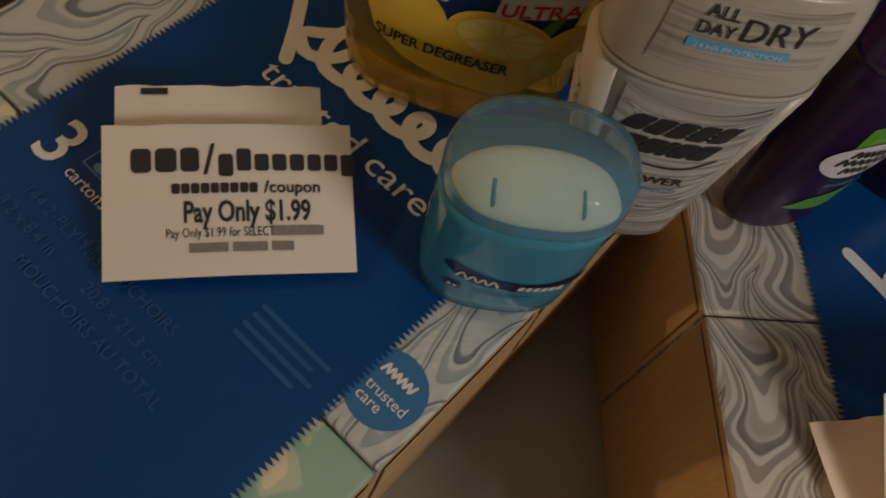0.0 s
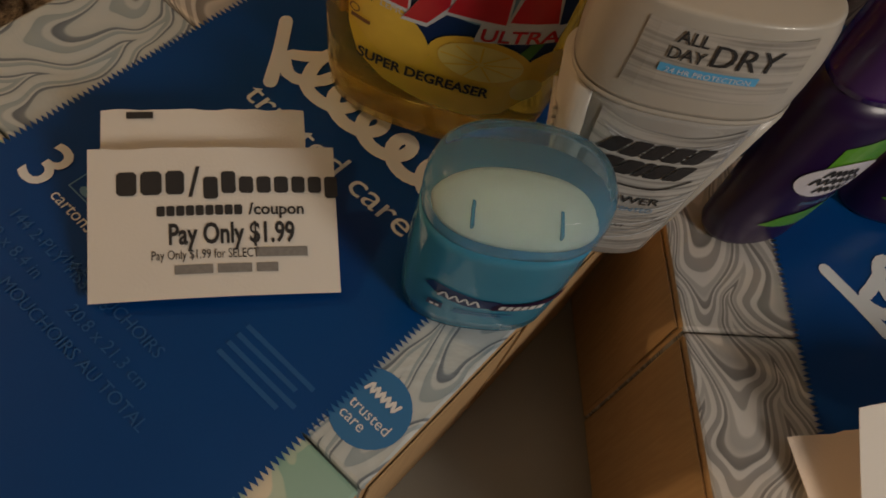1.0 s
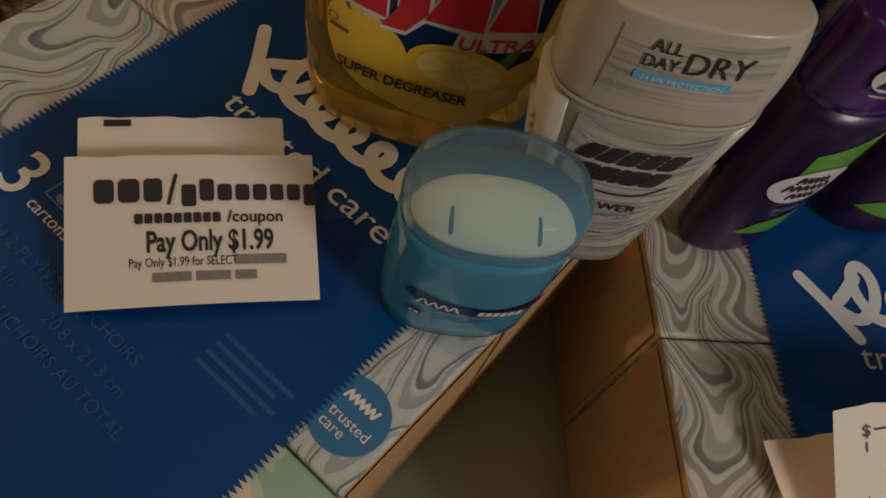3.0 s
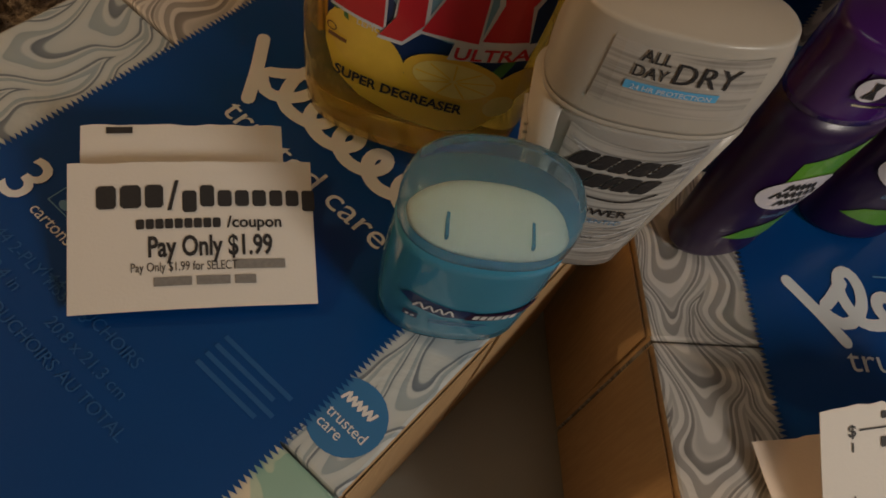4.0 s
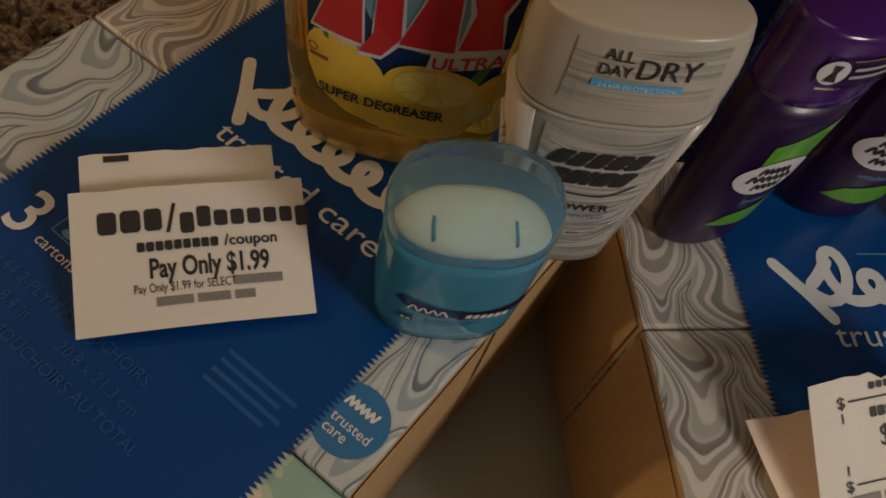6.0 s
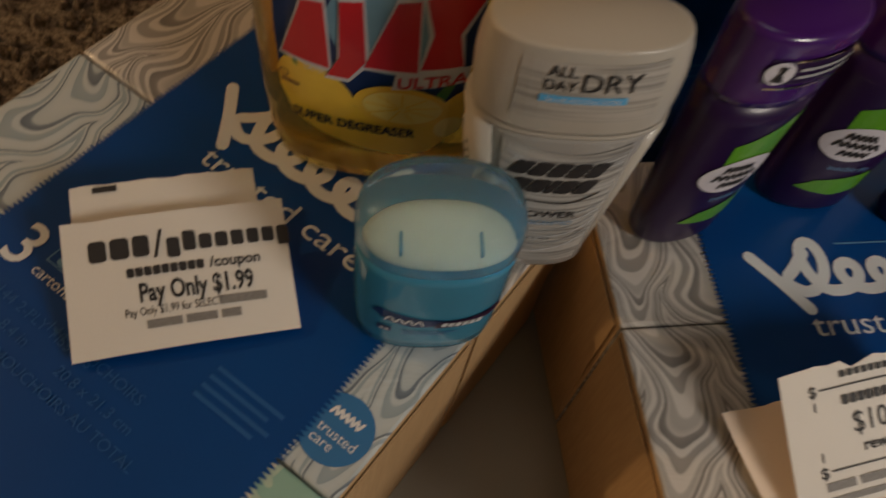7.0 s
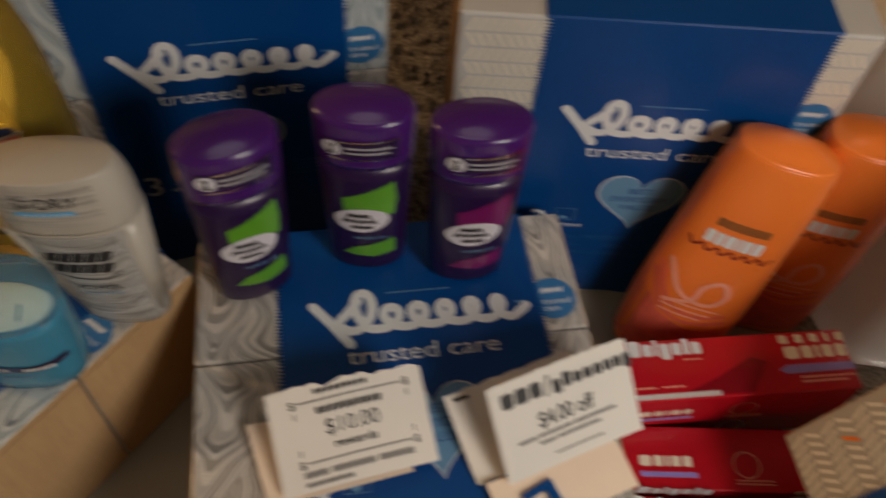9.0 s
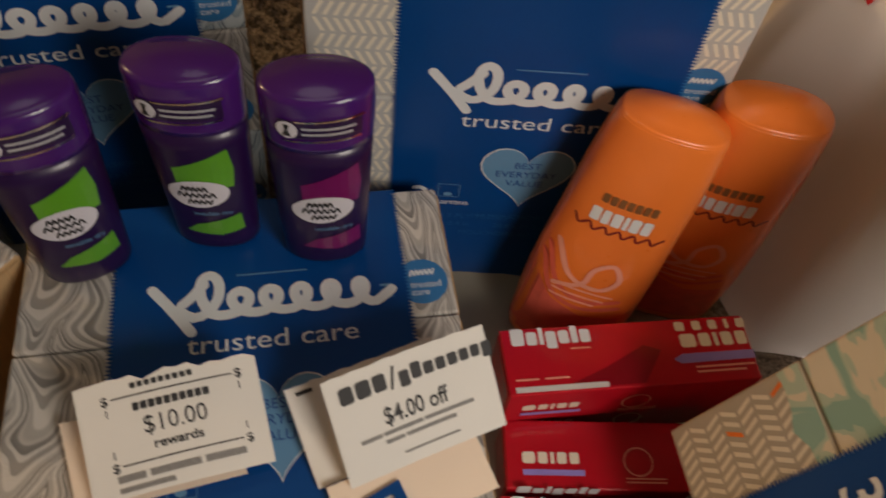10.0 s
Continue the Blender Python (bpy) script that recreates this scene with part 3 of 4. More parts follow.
def flat_top(z0, a, b, n, height):
    """Rings that close a cap with a small rounded rim and an almost flat top."""
    out = [(z0, a, b, n)]
    for k in range(1, 5):
        w = k / 4 * math.pi / 2
        out.append((z0 + 0.0022 * math.sin(w), a - 0.0022 * (1 - math.cos(w)), b - 0.0022 * (1 - math.cos(w)), n))
    for f in (0.8, 0.5, 0.2, 0.03):
        out.append((z0 + 0.0022 + height * (1 - f * f), a * f * 0.92, b * f * 0.87, n))
    return out


def ladies_stick(matrix, label, lower, upper, group, dx=0.0, dz=0.0):
    """Oval purple deodorant: body, cap, oval badge, colour panels and foil strip."""
    thing = empty("deodorant_stick", matrix, label, "deodorant", group)
    body = rounded([(0, 0.0198, 0.0110, 2.1), (0.004, 0.0216, 0.0127, 2.1), (0.050, 0.0234, 0.0145, 2.1), (0.0938, 0.0249, 0.0157, 2.1)])
    cap = rounded([(0.0942, 0.0251, 0.0159, 2.1), (0.108, 0.0256, 0.0162, 2.1), (0.118, 0.0257, 0.0163, 2.1), (0.1235, 0.0254, 0.0161, 2.1)])
    cap = cap[:-1] + [(0.1235 + 0.0030 * math.sin(w), 0.0254 - 0.0034 * (1 - math.cos(w)), 0.0161 - 0.0034 * (1 - math.cos(w)), 2.1) for w in (0.0, 0.4, 0.8, 1.2, 1.5)]
    cap += [(0.1265 + 0.0030 * (1 - f * f), 0.0220 * f, 0.0127 * f, 2.1) for f in (0.9, 0.75, 0.55, 0.3, 0.05)]
    part("base", loft_bm([(0, 0.0184, 0.0102, 2.1), (0.0075, 0.0194, 0.0111, 2.1)]), PURPLE, thing, smooth=True)
    shell = part("body", loft_bm([(z + 0.003 if z == 0 else z, a, b, n) for z, a, b, n in body]), PURPLE, thing, smooth=True)
    lid = part("cap", loft_bm(cap), PURPLE_CAP, thing, "glossy violet domed cap", smooth=True)
    on_shell = wrap_on(body + cap)
    on = lambda x, y, lift: on_shell((x + dx) * 0.93, (y + dz) * 1.105, lift)  # noqa: E731
    st = 0.004
    part("lower_panel", polygon_bm([[(-0.013, 0.0160), (-0.006, 0.0225), (0.018, 0.0290), (0.0185, 0.0165), (0.006, 0.0140)]], on, 0.0004, st), lower, shell)
    part("upper_panel", polygon_bm([[(-0.011, 0.052), (-0.0115, 0.0635), (0.0175, 0.0755), (0.0190, 0.062), (0.0175, 0.050), (0.0, 0.050)]], on, 0.0003, st), upper, shell)
    part("oval_badge", polygon_bm([ellipse(-0.001, 0.0465, 0.0160, 0.0098, 28, 0.10)], on, 0.0007, st), OVAL, shell)
    squiggle = [smooth_line([(-0.009 + 0.0013 * k, 0.0500 + (0.0026 if k % 2 else -0.0008)) for k in range(11)], 3), smooth_line([(-0.0115 + 0.0016 * k, 0.0458 + (0.0022 if k % 2 else -0.0012)) for k in range(13)], 3), smooth_line([(-0.007 + 0.0014 * k, 0.0408 + (0.0022 if k % 2 else -0.0008)) for k in range(10)], 3)]
    part("badge_squiggle", stroke_bm(squiggle, 0.0011, on, 0.0010), BLACK_INK, shell)
    part("lettering", text_bm("invisible dry", 0.0042, -0.006, 0.0305, on, 0.0006), PALE_BLUE_INK, shell)
    part("foil_strip", polygon_bm([rect(-0.019, 0.0945, 0.0195, 0.1045, 0.0)], on, 0.0005, st), DARK_PLUM, lid)
    for y, x0, x1 in ((0.1050, -0.011, 0.0200), (0.0935, -0.017, 0.0185)):
        part("foil_line", stroke_bm([smooth_line([(x0, y - 0.0006), ((x0 + x1) / 2, y), (x1, y + 0.0004)], 8)], 0.0008, on, 0.0010), FOIL, lid)
    part("round_mark", polygon_bm([ellipse(-0.0150, 0.0995, 0.0048, 0.0047, 20)], on, 0.0010, st), OVAL, lid)
    part("dress_mark", polygon_bm([[(-0.0170, 0.0963), (-0.0130, 0.0963), (-0.0145, 0.0998), (-0.0137, 0.1028), (-0.0163, 0.1028), (-0.0155, 0.0998)]], on, 0.0015), BLACK_INK, lid)
    pieces("print_bar", [rect(-0.0085, 0.1003, 0.0165, 0.1016), rect(-0.0085, 0.0972, 0.0150, 0.0985)], SILVER_INK, lid, on, 0.0010, st)
    return thing


ladies_stick(pose(0.1815, 0.2620, PD + 0.0015, 0, 0, 32), "purple oval deodorant stick with green label panels, on tissue pack", GREEN, GREEN, "purple deodorant sticks", 0.0, 0.002)
ladies_stick(pose(0.2420, 0.2935, PD + 0.0015, 0, 0, 8), "purple oval deodorant stick with green label panels, on tissue pack", GREEN, GREEN, "purple deodorant sticks", -0.001, 0.0)
ladies_stick(pose(0.3005, 0.2940, PD + 0.0015, 0, 0, 12), "purple oval deodorant stick with magenta label panels, on tissue pack", MAGENTA, MAGENTA, "purple deodorant sticks", 0.001, 0.0)


def brushed_film(name, light, dark, bend):
    """Silvery film with streaks that run in shallow arcs across the label."""
    m, n, l, p = nodes_of(name)
    co = n.new("ShaderNodeTexCoord").outputs["Object"]
    sep = n.new("ShaderNodeSeparateXYZ")
    l.new(co, sep.inputs["Vector"])
    arc = n.new("ShaderNodeMath")
    arc.operation = "MULTIPLY"
    l.new(sep.outputs["X"], arc.inputs[0])
    l.new(sep.outputs["X"], arc.inputs[1])
    lift = n.new("ShaderNodeMath")
    lift.operation = "MULTIPLY_ADD"
    lift.inputs[1].default_value = bend
    l.new(arc.outputs["Value"], lift.inputs[0])
    l.new(sep.outputs["Z"], lift.inputs[2])
    join = n.new("ShaderNodeCombineXYZ")
    l.new(sep.outputs["X"], join.inputs["X"])
    l.new(lift.outputs["Value"], join.inputs["Z"])
    stretch = n.new("ShaderNodeMapping")
    stretch.inputs["Scale"].default_value = (18, 1, 520)
    l.new(join.outputs["Vector"], stretch.inputs["Vector"])
    a = n.new("ShaderNodeTexNoise")
    a.inputs["Scale"].default_value, a.inputs["Detail"].default_value, a.inputs["Distortion"].default_value = 1.0, 4, 0.3
    l.new(stretch.outputs["Vector"], a.inputs["Vector"])
    r = n.new("ShaderNodeValToRGB")
    r.color_ramp.elements[0].position, r.color_ramp.elements[0].color = 0.34, (*dark, 1)
    r.color_ramp.elements[1].position, r.color_ramp.elements[1].color = 0.56, (*light, 1)
    l.new(a.outputs["Fac"], r.inputs["Fac"])
    l.new(r.outputs["Color"], p.inputs["Base Color"])
    p.inputs["Roughness"].default_value = 0.32
    p.inputs["Coat Weight"].default_value, p.inputs["Coat Roughness"].default_value = 0.2, 0.12
    return m


SILVER_FILM = brushed_film("brushed_silver_film", (0.50, 0.49, 0.465), (0.20, 0.195, 0.185), -9.0)
CAP_FILM = brushed_film("brushed_cap_film", (0.47, 0.44, 0.395), (0.25, 0.235, 0.21), 0.0)


def mens_stick(matrix):
    thing = empty("deodorant_stick", matrix, "white and silver deodorant stick with domed cap, on tissue pack", "deodorant")
    body = rounded([(0, 0.0190, 0.0100, 2.5), (0.004, 0.0218, 0.0120, 2.5), (0.040, 0.0252, 0.0142, 2.5), (0.078, 0.0292, 0.0162, 2.5), (0.0945, 0.0310, 0.0172, 2.5)])
    cap = rounded([(0.0950, 0.0320, 0.0180, 2.5), (0.106, 0.0328, 0.0185, 2.4), (0.115, 0.0327, 0.0184, 2.4), (0.1250, 0.0318, 0.0178, 2.3), (0.1305, 0.0305, 0.0170, 2.3)])
    cap = cap[:-1] + [(0.1305 + 0.0014 * math.sin(w), 0.0305 - 0.0018 * (1 - math.cos(w)), 0.0170 - 0.0018 * (1 - math.cos(w)), 2.3) for w in (0.0, 0.5, 1.0, 1.5)]
    cap += [(0.1319 + 0.0030 * (1 - f * f), 0.0286 * f, 0.0151 * f, 2.2) for f in (0.94, 0.75, 0.55, 0.3, 0.05)]
    cap_bm = loft_bm(cap)
    for v in cap_bm.verts:
        v.co.z -= 0.15 * (v.co.y + 0.017) * max(0.0, min(1.0, (v.co.z - 0.110) / 0.020))
    shell = part("body", loft_bm(body), FROSTED, thing, "pale translucent body with silver swirl print", smooth=True)
    lid = part("cap", cap_bm, WHITE_PLASTIC, thing, "white domed plastic cap", smooth=True)
    part("cap_rim", loft_bm([(0.0938, 0.0316, 0.0177, 2.5), (0.0942, 0.0324, 0.0184, 2.5), (0.0954, 0.0326, 0.0185, 2.5), (0.0962, 0.0322, 0.0182, 2.5)], base=False, top=False), WHITE_PLASTIC, lid, smooth=True)
    for side in (-1, 1):
        grip = part("side_grip", loft_bm([(0.006, 0.0050, 0.0082, 2.2), (0.050, 0.0062, 0.0102, 2.2), (0.0935, 0.0068, 0.0122, 2.2)]), WHITE_PLASTIC, thing, "ribbed white side grip", smooth=True)
        grip.matrix_local = Matrix.Translation((0.0158 if side > 0 else -0.0178, 0, 0)) @ Matrix.Rotation(side * 0.105, 4, "Y")
        for k in range(13 if side < 0 else 0):
            b = box_bm(-0.0005, 0.0010, -0.0062, 0.0062, 0.024 + 0.0043 * k, 0.0258 + 0.0043 * k, 0.0004, 1)
            r = part("grip_rib", b, WHITE_PLASTIC, grip)
            r.location.x = side * (0.0056 + 0.00012 * k)
    on_body = wrap_on(body + cap)
    on = lambda x, y, lift: on_body(x, y, lift)  # noqa: E731
    st = 0.004
    top = smooth_line([(-0.0215, 0.0900), (-0.010, 0.0862), (0.006, 0.0850), (0.0215, 0.0895)], 5)
    part("front_label", polygon_bm([[(-0.0165, 0.0090), (0.0165, 0.0090), (0.0195, 0.045)] + top[::-1] + [(-0.0195, 0.045)]], on, 0.0004, st), SILVER_FILM, shell, "brushed silver front label")
    for k in range(5):
        line = smooth_line([(-0.0195 + 0.001 * k, 0.0840 - 0.0012 * k), (-0.007, 0.0800 - 0.0016 * k), (0.008, 0.0800 - 0.0020 * k), (0.0205, 0.0850 - 0.002 * k)], 5)
        part("swirl_line", stroke_bm([line], 0.0006, on, 0.0006), WHITE_INK if k % 2 else SILVER_INK, shell)
    for k in range(6):
        line = smooth_line([(-0.0175 + 0.0004 * k, 0.048 - 0.0056 * k), (-0.004, 0.0450 - 0.0056 * k), (0.009, 0.0465 - 0.0050 * k), (0.0185 - 0.0004 * k, 0.052 - 0.0046 * k)], 5)
        part("swirl_line", stroke_bm([line], 0.0007, on, 0.0006), WHITE_INK if k % 2 else SILVER_INK, shell)
    pieces("logo_block", chunks(-0.0182, 0.0715, 0.0086, (0.0056,) * 5, 0.0008, 0.45) + chunks(-0.0175, 0.0612, 0.0086, (0.0056, 0.0056, 0.0026, 0.0056, 0.0056), 0.0008, 0.45), BLACK_INK, shell, on, 0.0008, st)
    part("logo_line", stroke_bm([smooth_line([(-0.017, 0.0590), (-0.006, 0.0555), (0.006, 0.0550), (0.0155, 0.0610)], 5)], 0.0008, on, 0.0008), BLACK_INK, shell)
    part("lettering", text_bm("POWER", 0.0062, -0.0005, 0.0445, on, 0.0008, "CENTER", bold=0.012, width=0.0215), BLACK_INK, shell)
    part("lettering", text_bm("UNSCENTED", 0.0042, -0.0005, 0.0390, on, 0.0008, "CENTER", width=0.021), PALE_BLUE_INK, shell)
    part("lettering", text_bm("NET WT", 0.0030, -0.0015, 0.0270, on, 0.0007, "CENTER"), BLACK_INK, shell)
    part("brushed_panel", polygon_bm([[(-0.0215, 0.1035), (0.0225, 0.1035), (0.0225, 0.1275), (-0.0205, 0.1268)]], on, 0.0003, st), CAP_FILM, lid)
    part("lettering", text_bm("ALL", 0.0056, -0.0125, 0.1225, on, 0.0007, bold=0.01, width=0.0082), BLACK_INK, lid)
    part("lettering", text_bm("DAY", 0.0056, -0.0135, 0.1171, on, 0.0007, bold=0.01, width=0.0095), BLACK_INK, lid)
    part("lettering", text_bm("DRY", 0.0104, -0.0030, 0.1171, on, 0.0007, width=0.0175), BLACK_INK, lid)
    part("blue_strip", polygon_bm([rect(-0.0140, 0.1120, 0.0122, 0.1150)], on, 0.0006, st), SKY_INK, lid)
    part("lettering", text_bm("24 HR PROTECTION", 0.0025, -0.0009, 0.1125, on, 0.0008, "CENTER", width=0.0225), WHITE_INK, lid)
    return thing


mens_stick(pose(0.1190, 0.2335, PD + 0.0028, 1, -3.5, 8))


def gel_stick(matrix):
    thing = empty("gel_deodorant", matrix, "small blue gel deodorant with clear cap, on tissue pack", "deodorant")
    body = rounded([(0, 0.0232, 0.0150, 2.6), (0.003, 0.0264, 0.0178, 2.6), (0.030, 0.0280, 0.0192, 2.5), (0.0600, 0.0284, 0.0197, 2.4)])
    shell = part("body", loft_bm(body), GEL_BLUE, thing, "tinted blue lower shell", smooth=True)
    part("foot_ring", loft_bm([(0.0002, 0.0240, 0.0157, 2.6), (0.0010, 0.0246, 0.0163, 2.6), (0.0024, 0.0264, 0.0178, 2.6)], base=False, top=False), CAP_BLUE, shell, smooth=True)
    inner = part("inner_cover", loft_bm([(0.0602, 0.0238, 0.0122, 2.3), (0.0612, 0.0237, 0.0121, 2.3)] + dome(0.0614, 0.0236, 0.0120, 2.3, 0.0045)), INNER_WHITE, thing, "white oval inner cover", smooth=True)
    inner.location.y = -0.0035
    for x in (-0.0135, 0.0125):
        part("slot", box_bm(x - 0.0005, x + 0.0005, -0.0090, -0.0015, 0.0612, 0.0656, 0.0003, 1), GEL_BLUE, inner)
    cap = rounded([(0.0594, 0.0286, 0.0199, 2.4), (0.063, 0.0288, 0.0201, 2.4), (0.068, 0.0286, 0.0200, 2.4), (0.0738, 0.0274, 0.0190, 2.4), (0.0768, 0.0255, 0.0174, 2.4), (0.0782, 0.0230, 0.0152, 2.4)]) + dome(0.0784, 0.0215, 0.0140, 2.4, 0.0022)
    part("cap", loft_bm(cap), CAP_BLUE, thing, "clear pale blue rounded cap", smooth=True)
    on = wrap_on(body)
    st = 0.004
    part("swoosh_print", polygon_bm([[(-0.0215, 0.0300), (-0.0190, 0.0335), (-0.0120, 0.0320), (-0.0020, 0.0290), (0.0040, 0.0290), (0.0020, 0.0235), (-0.0060, 0.0225), (-0.0160, 0.0255)]], on, 0.0004, st), NAVY, shell)
    sc = [smooth_line([(-0.0165 + 0.0017 * k, 0.0275 - 0.0002 * k + (0.0026 if k % 2 else -0.0010)) for k in range(9)], 3)]
    part("logo_squiggle", stroke_bm(sc, 0.0008, on, 0.0008), WHITE_INK, shell)
    part("label_plate", polygon_bm([[(0.0010, 0.0225), (0.0120, 0.0235), (0.0245, 0.0270), (0.0250, 0.0315), (0.0120, 0.0290), (0.0030, 0.0280)]], on, 0.0006, st), DARK_PLUM, shell)
    pieces("logo_block", chunks(0.0035, 0.0245, 0.0030, (0.0019,) * 6, 0.0006, 0.2), WHITE_INK, shell, on, 0.0009, st)
    part("small_mark", polygon_bm([rect(-0.0190, 0.0165, -0.0140, 0.0205)], on, 0.0005, st), NAVY, shell)
    pieces("small_mark_bar", [rect(-0.0180, 0.0178, -0.0168, 0.0192), rect(-0.0162, 0.0178, -0.0150, 0.0192)], WHITE_INK, shell, on, 0.0008)
    pieces("print_bar", [rect(-0.010, 0.0185, 0.010, 0.0192), rect(-0.010, 0.0165, 0.007, 0.0172)], MID_BLUE_INK, shell, on, 0.0005, st)
    return thing


gel_stick(pose(0.0802, 0.1940, PD + 0.0015, 0, 0, 12))


def soap_bottle(matrix):
    thing = empty("dish_soap_bottle", matrix, "clear bottle of amber dish soap with navy lemon label", "dish soap")
    body = rounded([(0, 0.0375, 0.0225, 2.8), (0.004, 0.0425, 0.0262, 2.8), (0.030, 0.0462, 0.0282, 2.6), (0.075, 0.0485, 0.0288, 2.5), (0.130, 0.0490, 0.0282, 2.4), (0.165, 0.0430, 0.0255, 2.3), (0.192, 0.0250, 0.0195, 2.1), (0.206, 0.0140, 0.0140, 2.0)])
    part("bottle", loft_bm(body), AMBER, thing, "clear plastic filled with amber liquid", smooth=True)
    part("cap", loft_bm(rounded([(0.207, 0.0155, 0.0155, 2), (0.220, 0.0150, 0.0150, 2), (0.224, 0.009, 0.009, 2), (0.234, 0.007, 0.007, 2)])), WHITE_PLASTIC, thing, "white push-pull cap", smooth=True)
    on = wrap_on(body)
    st = 0.005
    edge = [(-0.0335, 0.050), (-0.029, 0.0385), (-0.018, 0.0310), (-0.003, 0.0265), (0.014, 0.0250), (0.026, 0.0290), (0.034, 0.040)]
    label = part("label", polygon_bm([edge + [(0.037, 0.090), (0.037, 0.1180), (0.024, 0.1200), (0.004, 0.1160), (-0.022, 0.1080), (-0.0355, 0.1050), (-0.0355, 0.080)]], on, 0.0004, st), NAVY, thing, "navy front label with lemon picture")
    part("label_glow", polygon_bm([ellipse(0.008, 0.092, 0.024, 0.021)], on, 0.0006, st), LABEL_HAZE, label)
    part("yellow_swoosh", polygon_bm([[(-0.0360, 0.1055), (-0.0360, 0.1195), (-0.012, 0.1235), (0.010, 0.1265), (0.026, 0.1260), (0.036, 0.1215), (0.024, 0.1205), (0.004, 0.1165), (-0.022, 0.1085)]], on, 0.0008, st), YELLOW, label)
    part("top_label", polygon_bm([[(-0.0350, 0.1200), (-0.031, 0.1275), (-0.020, 0.1325), (-0.006, 0.1325), (0.008, 0.1270), (-0.012, 0.1240)]], on, 0.0006, st), NAVY, label)
    pieces("print_bar", [rect(-0.0325, 0.1115, 0.004, 0.1135, 0.001), rect(-0.0325, 0.1158, -0.004, 0.1178, 0.001)], BROWN_INK, label, lambda x, y, l: on(x, y + 0.10 * (x + 0.03), l), 0.0010, st)
    part("yellow_panel", polygon_bm([edge + [(0.0350, 0.054), (0.030, 0.058), (0.020, 0.0500), (0.006, 0.0460), (-0.006, 0.0520), (-0.020, 0.0640), (-0.031, 0.0690), (-0.0345, 0.060)]], on, 0.0007, st), YELLOW, label)
    part("lemon", polygon_bm([ellipse(-0.0190, 0.0560, 0.0165, 0.0112, 24, -0.62)], on, 0.0009, st), LEMON, label)
    half = part("lemon", polygon_bm([ellipse(0.0130, 0.0545, 0.0180, 0.0112, 26, -0.05)], on, 0.0010, st), LEMON, label)
    part("lemon_flesh", polygon_bm([ellipse(0.0135, 0.0545, 0.0148, 0.0086, 26, -0.05)], on, 0.0013, st), LEMON_LIGHT, half)
    for k in range(9):
        w = 2 * math.pi * k / 9 + 0.2
        part("lemon_rib", stroke_bm([[(0.0135 + 0.0018 * math.cos(w), 0.0545 + 0.0011 * math.sin(w)), (0.0135 + 0.0138 * math.cos(w), 0.0545 + 0.0078 * math.sin(w))]], 0.0006, on, 0.0016), YELLOW, half)
    part("lemon", polygon_bm([ellipse(0.0335, 0.0540, 0.0060, 0.0120, 20, -0.5)], on, 0.0009, st), LEMON, label)
    part("lemon_slice", polygon_bm([ellipse(0.0315, 0.0440, 0.0050, 0.0060, 20, -0.3)], on, 0.0012, st), LEMON_LIGHT, label)
    pieces("leaf_print", [[(-0.033, 0.0680), (-0.0315, 0.0740), (-0.027, 0.0700), (-0.026, 0.0650)], [(0.0240, 0.0600), (0.0280, 0.0680), (0.0320, 0.0690), (0.0290, 0.0600)]], GREEN_INK, label, on, 0.0010)
    # four red slabs with a pale edge, rising to one side, where the trade mark stands
    slabs = [
        [(-0.0320, 0.0700), (-0.0140, 0.0690), (-0.0165, 0.0990), (-0.0240, 0.0975)],
        [(-0.0150, 0.0655), (-0.0070, 0.0660), (-0.0010, 0.0760), (-0.0030, 0.1030), (-0.0110, 0.1010), (-0.0105, 0.0760)],
        [(-0.0015, 0.0735), (0.0175, 0.0745), (0.0160, 0.1070), (0.0085, 0.1050)],
        [(0.0185, 0.0760), (0.0330, 0.0780), (0.0300, 0.0935), (0.0385, 0.1140), (0.0260, 0.1110), (0.0175, 0.1080), (0.0215, 0.0930)],
    ]

    def grown(shape, by):
        c = sum((Vector(p) for p in shape), Vector((0, 0))) / len(shape)
        return [tuple(Vector(p) + (Vector(p) - c).normalized() * by) for p in shape]
    for s in slabs:
        rim = part("logo_rim", polygon_bm([grown(s, 0.0020)], on, 0.0011, st), WHITE_INK, label)
        part("logo_slab", polygon_bm([s], on, 0.0014, st), RED_INK, rim)
    part("ultra_plate", polygon_bm([[(0.0090, 0.0640), (0.0345, 0.0690), (0.0360, 0.0775), (0.0100, 0.0725)]], on, 0.0011, st), WHITE_INK, label)
    part("lettering", text_bm("ULTRA", 0.0078, 0.0105, 0.0652, on, 0.0014, shear=0.2, bold=0.02, turn=10, width=0.0245), RED_INK, label)
    part("lettering", text_bm("LEMON", 0.0036, -0.0235, 0.0655, on, 0.0010, turn=-2), WHITE_INK, label)
    part("lettering", text_bm("SUPER DEGREASER", 0.0068, -0.0045, 0.0385, on, 0.0018, "CENTER", bold=0.032, width=0.0480), BLACK_INK, label)
    part("round_mark", stroke_bm([ellipse(-0.0315, 0.0590, 0.0017, 0.0017, 12) + [(-0.0298, 0.0590)]], 0.0005, on, 0.0014), BROWN_INK, label)
    pieces("print_bar", [rect(-0.0325, 0.0545, -0.0255, 0.0563)], BROWN_INK, label, on, 0.0014, st)
    return thing


soap_bottle(pose(0.0440, 0.2765, PD + 0.0015, 0, 0, 1))


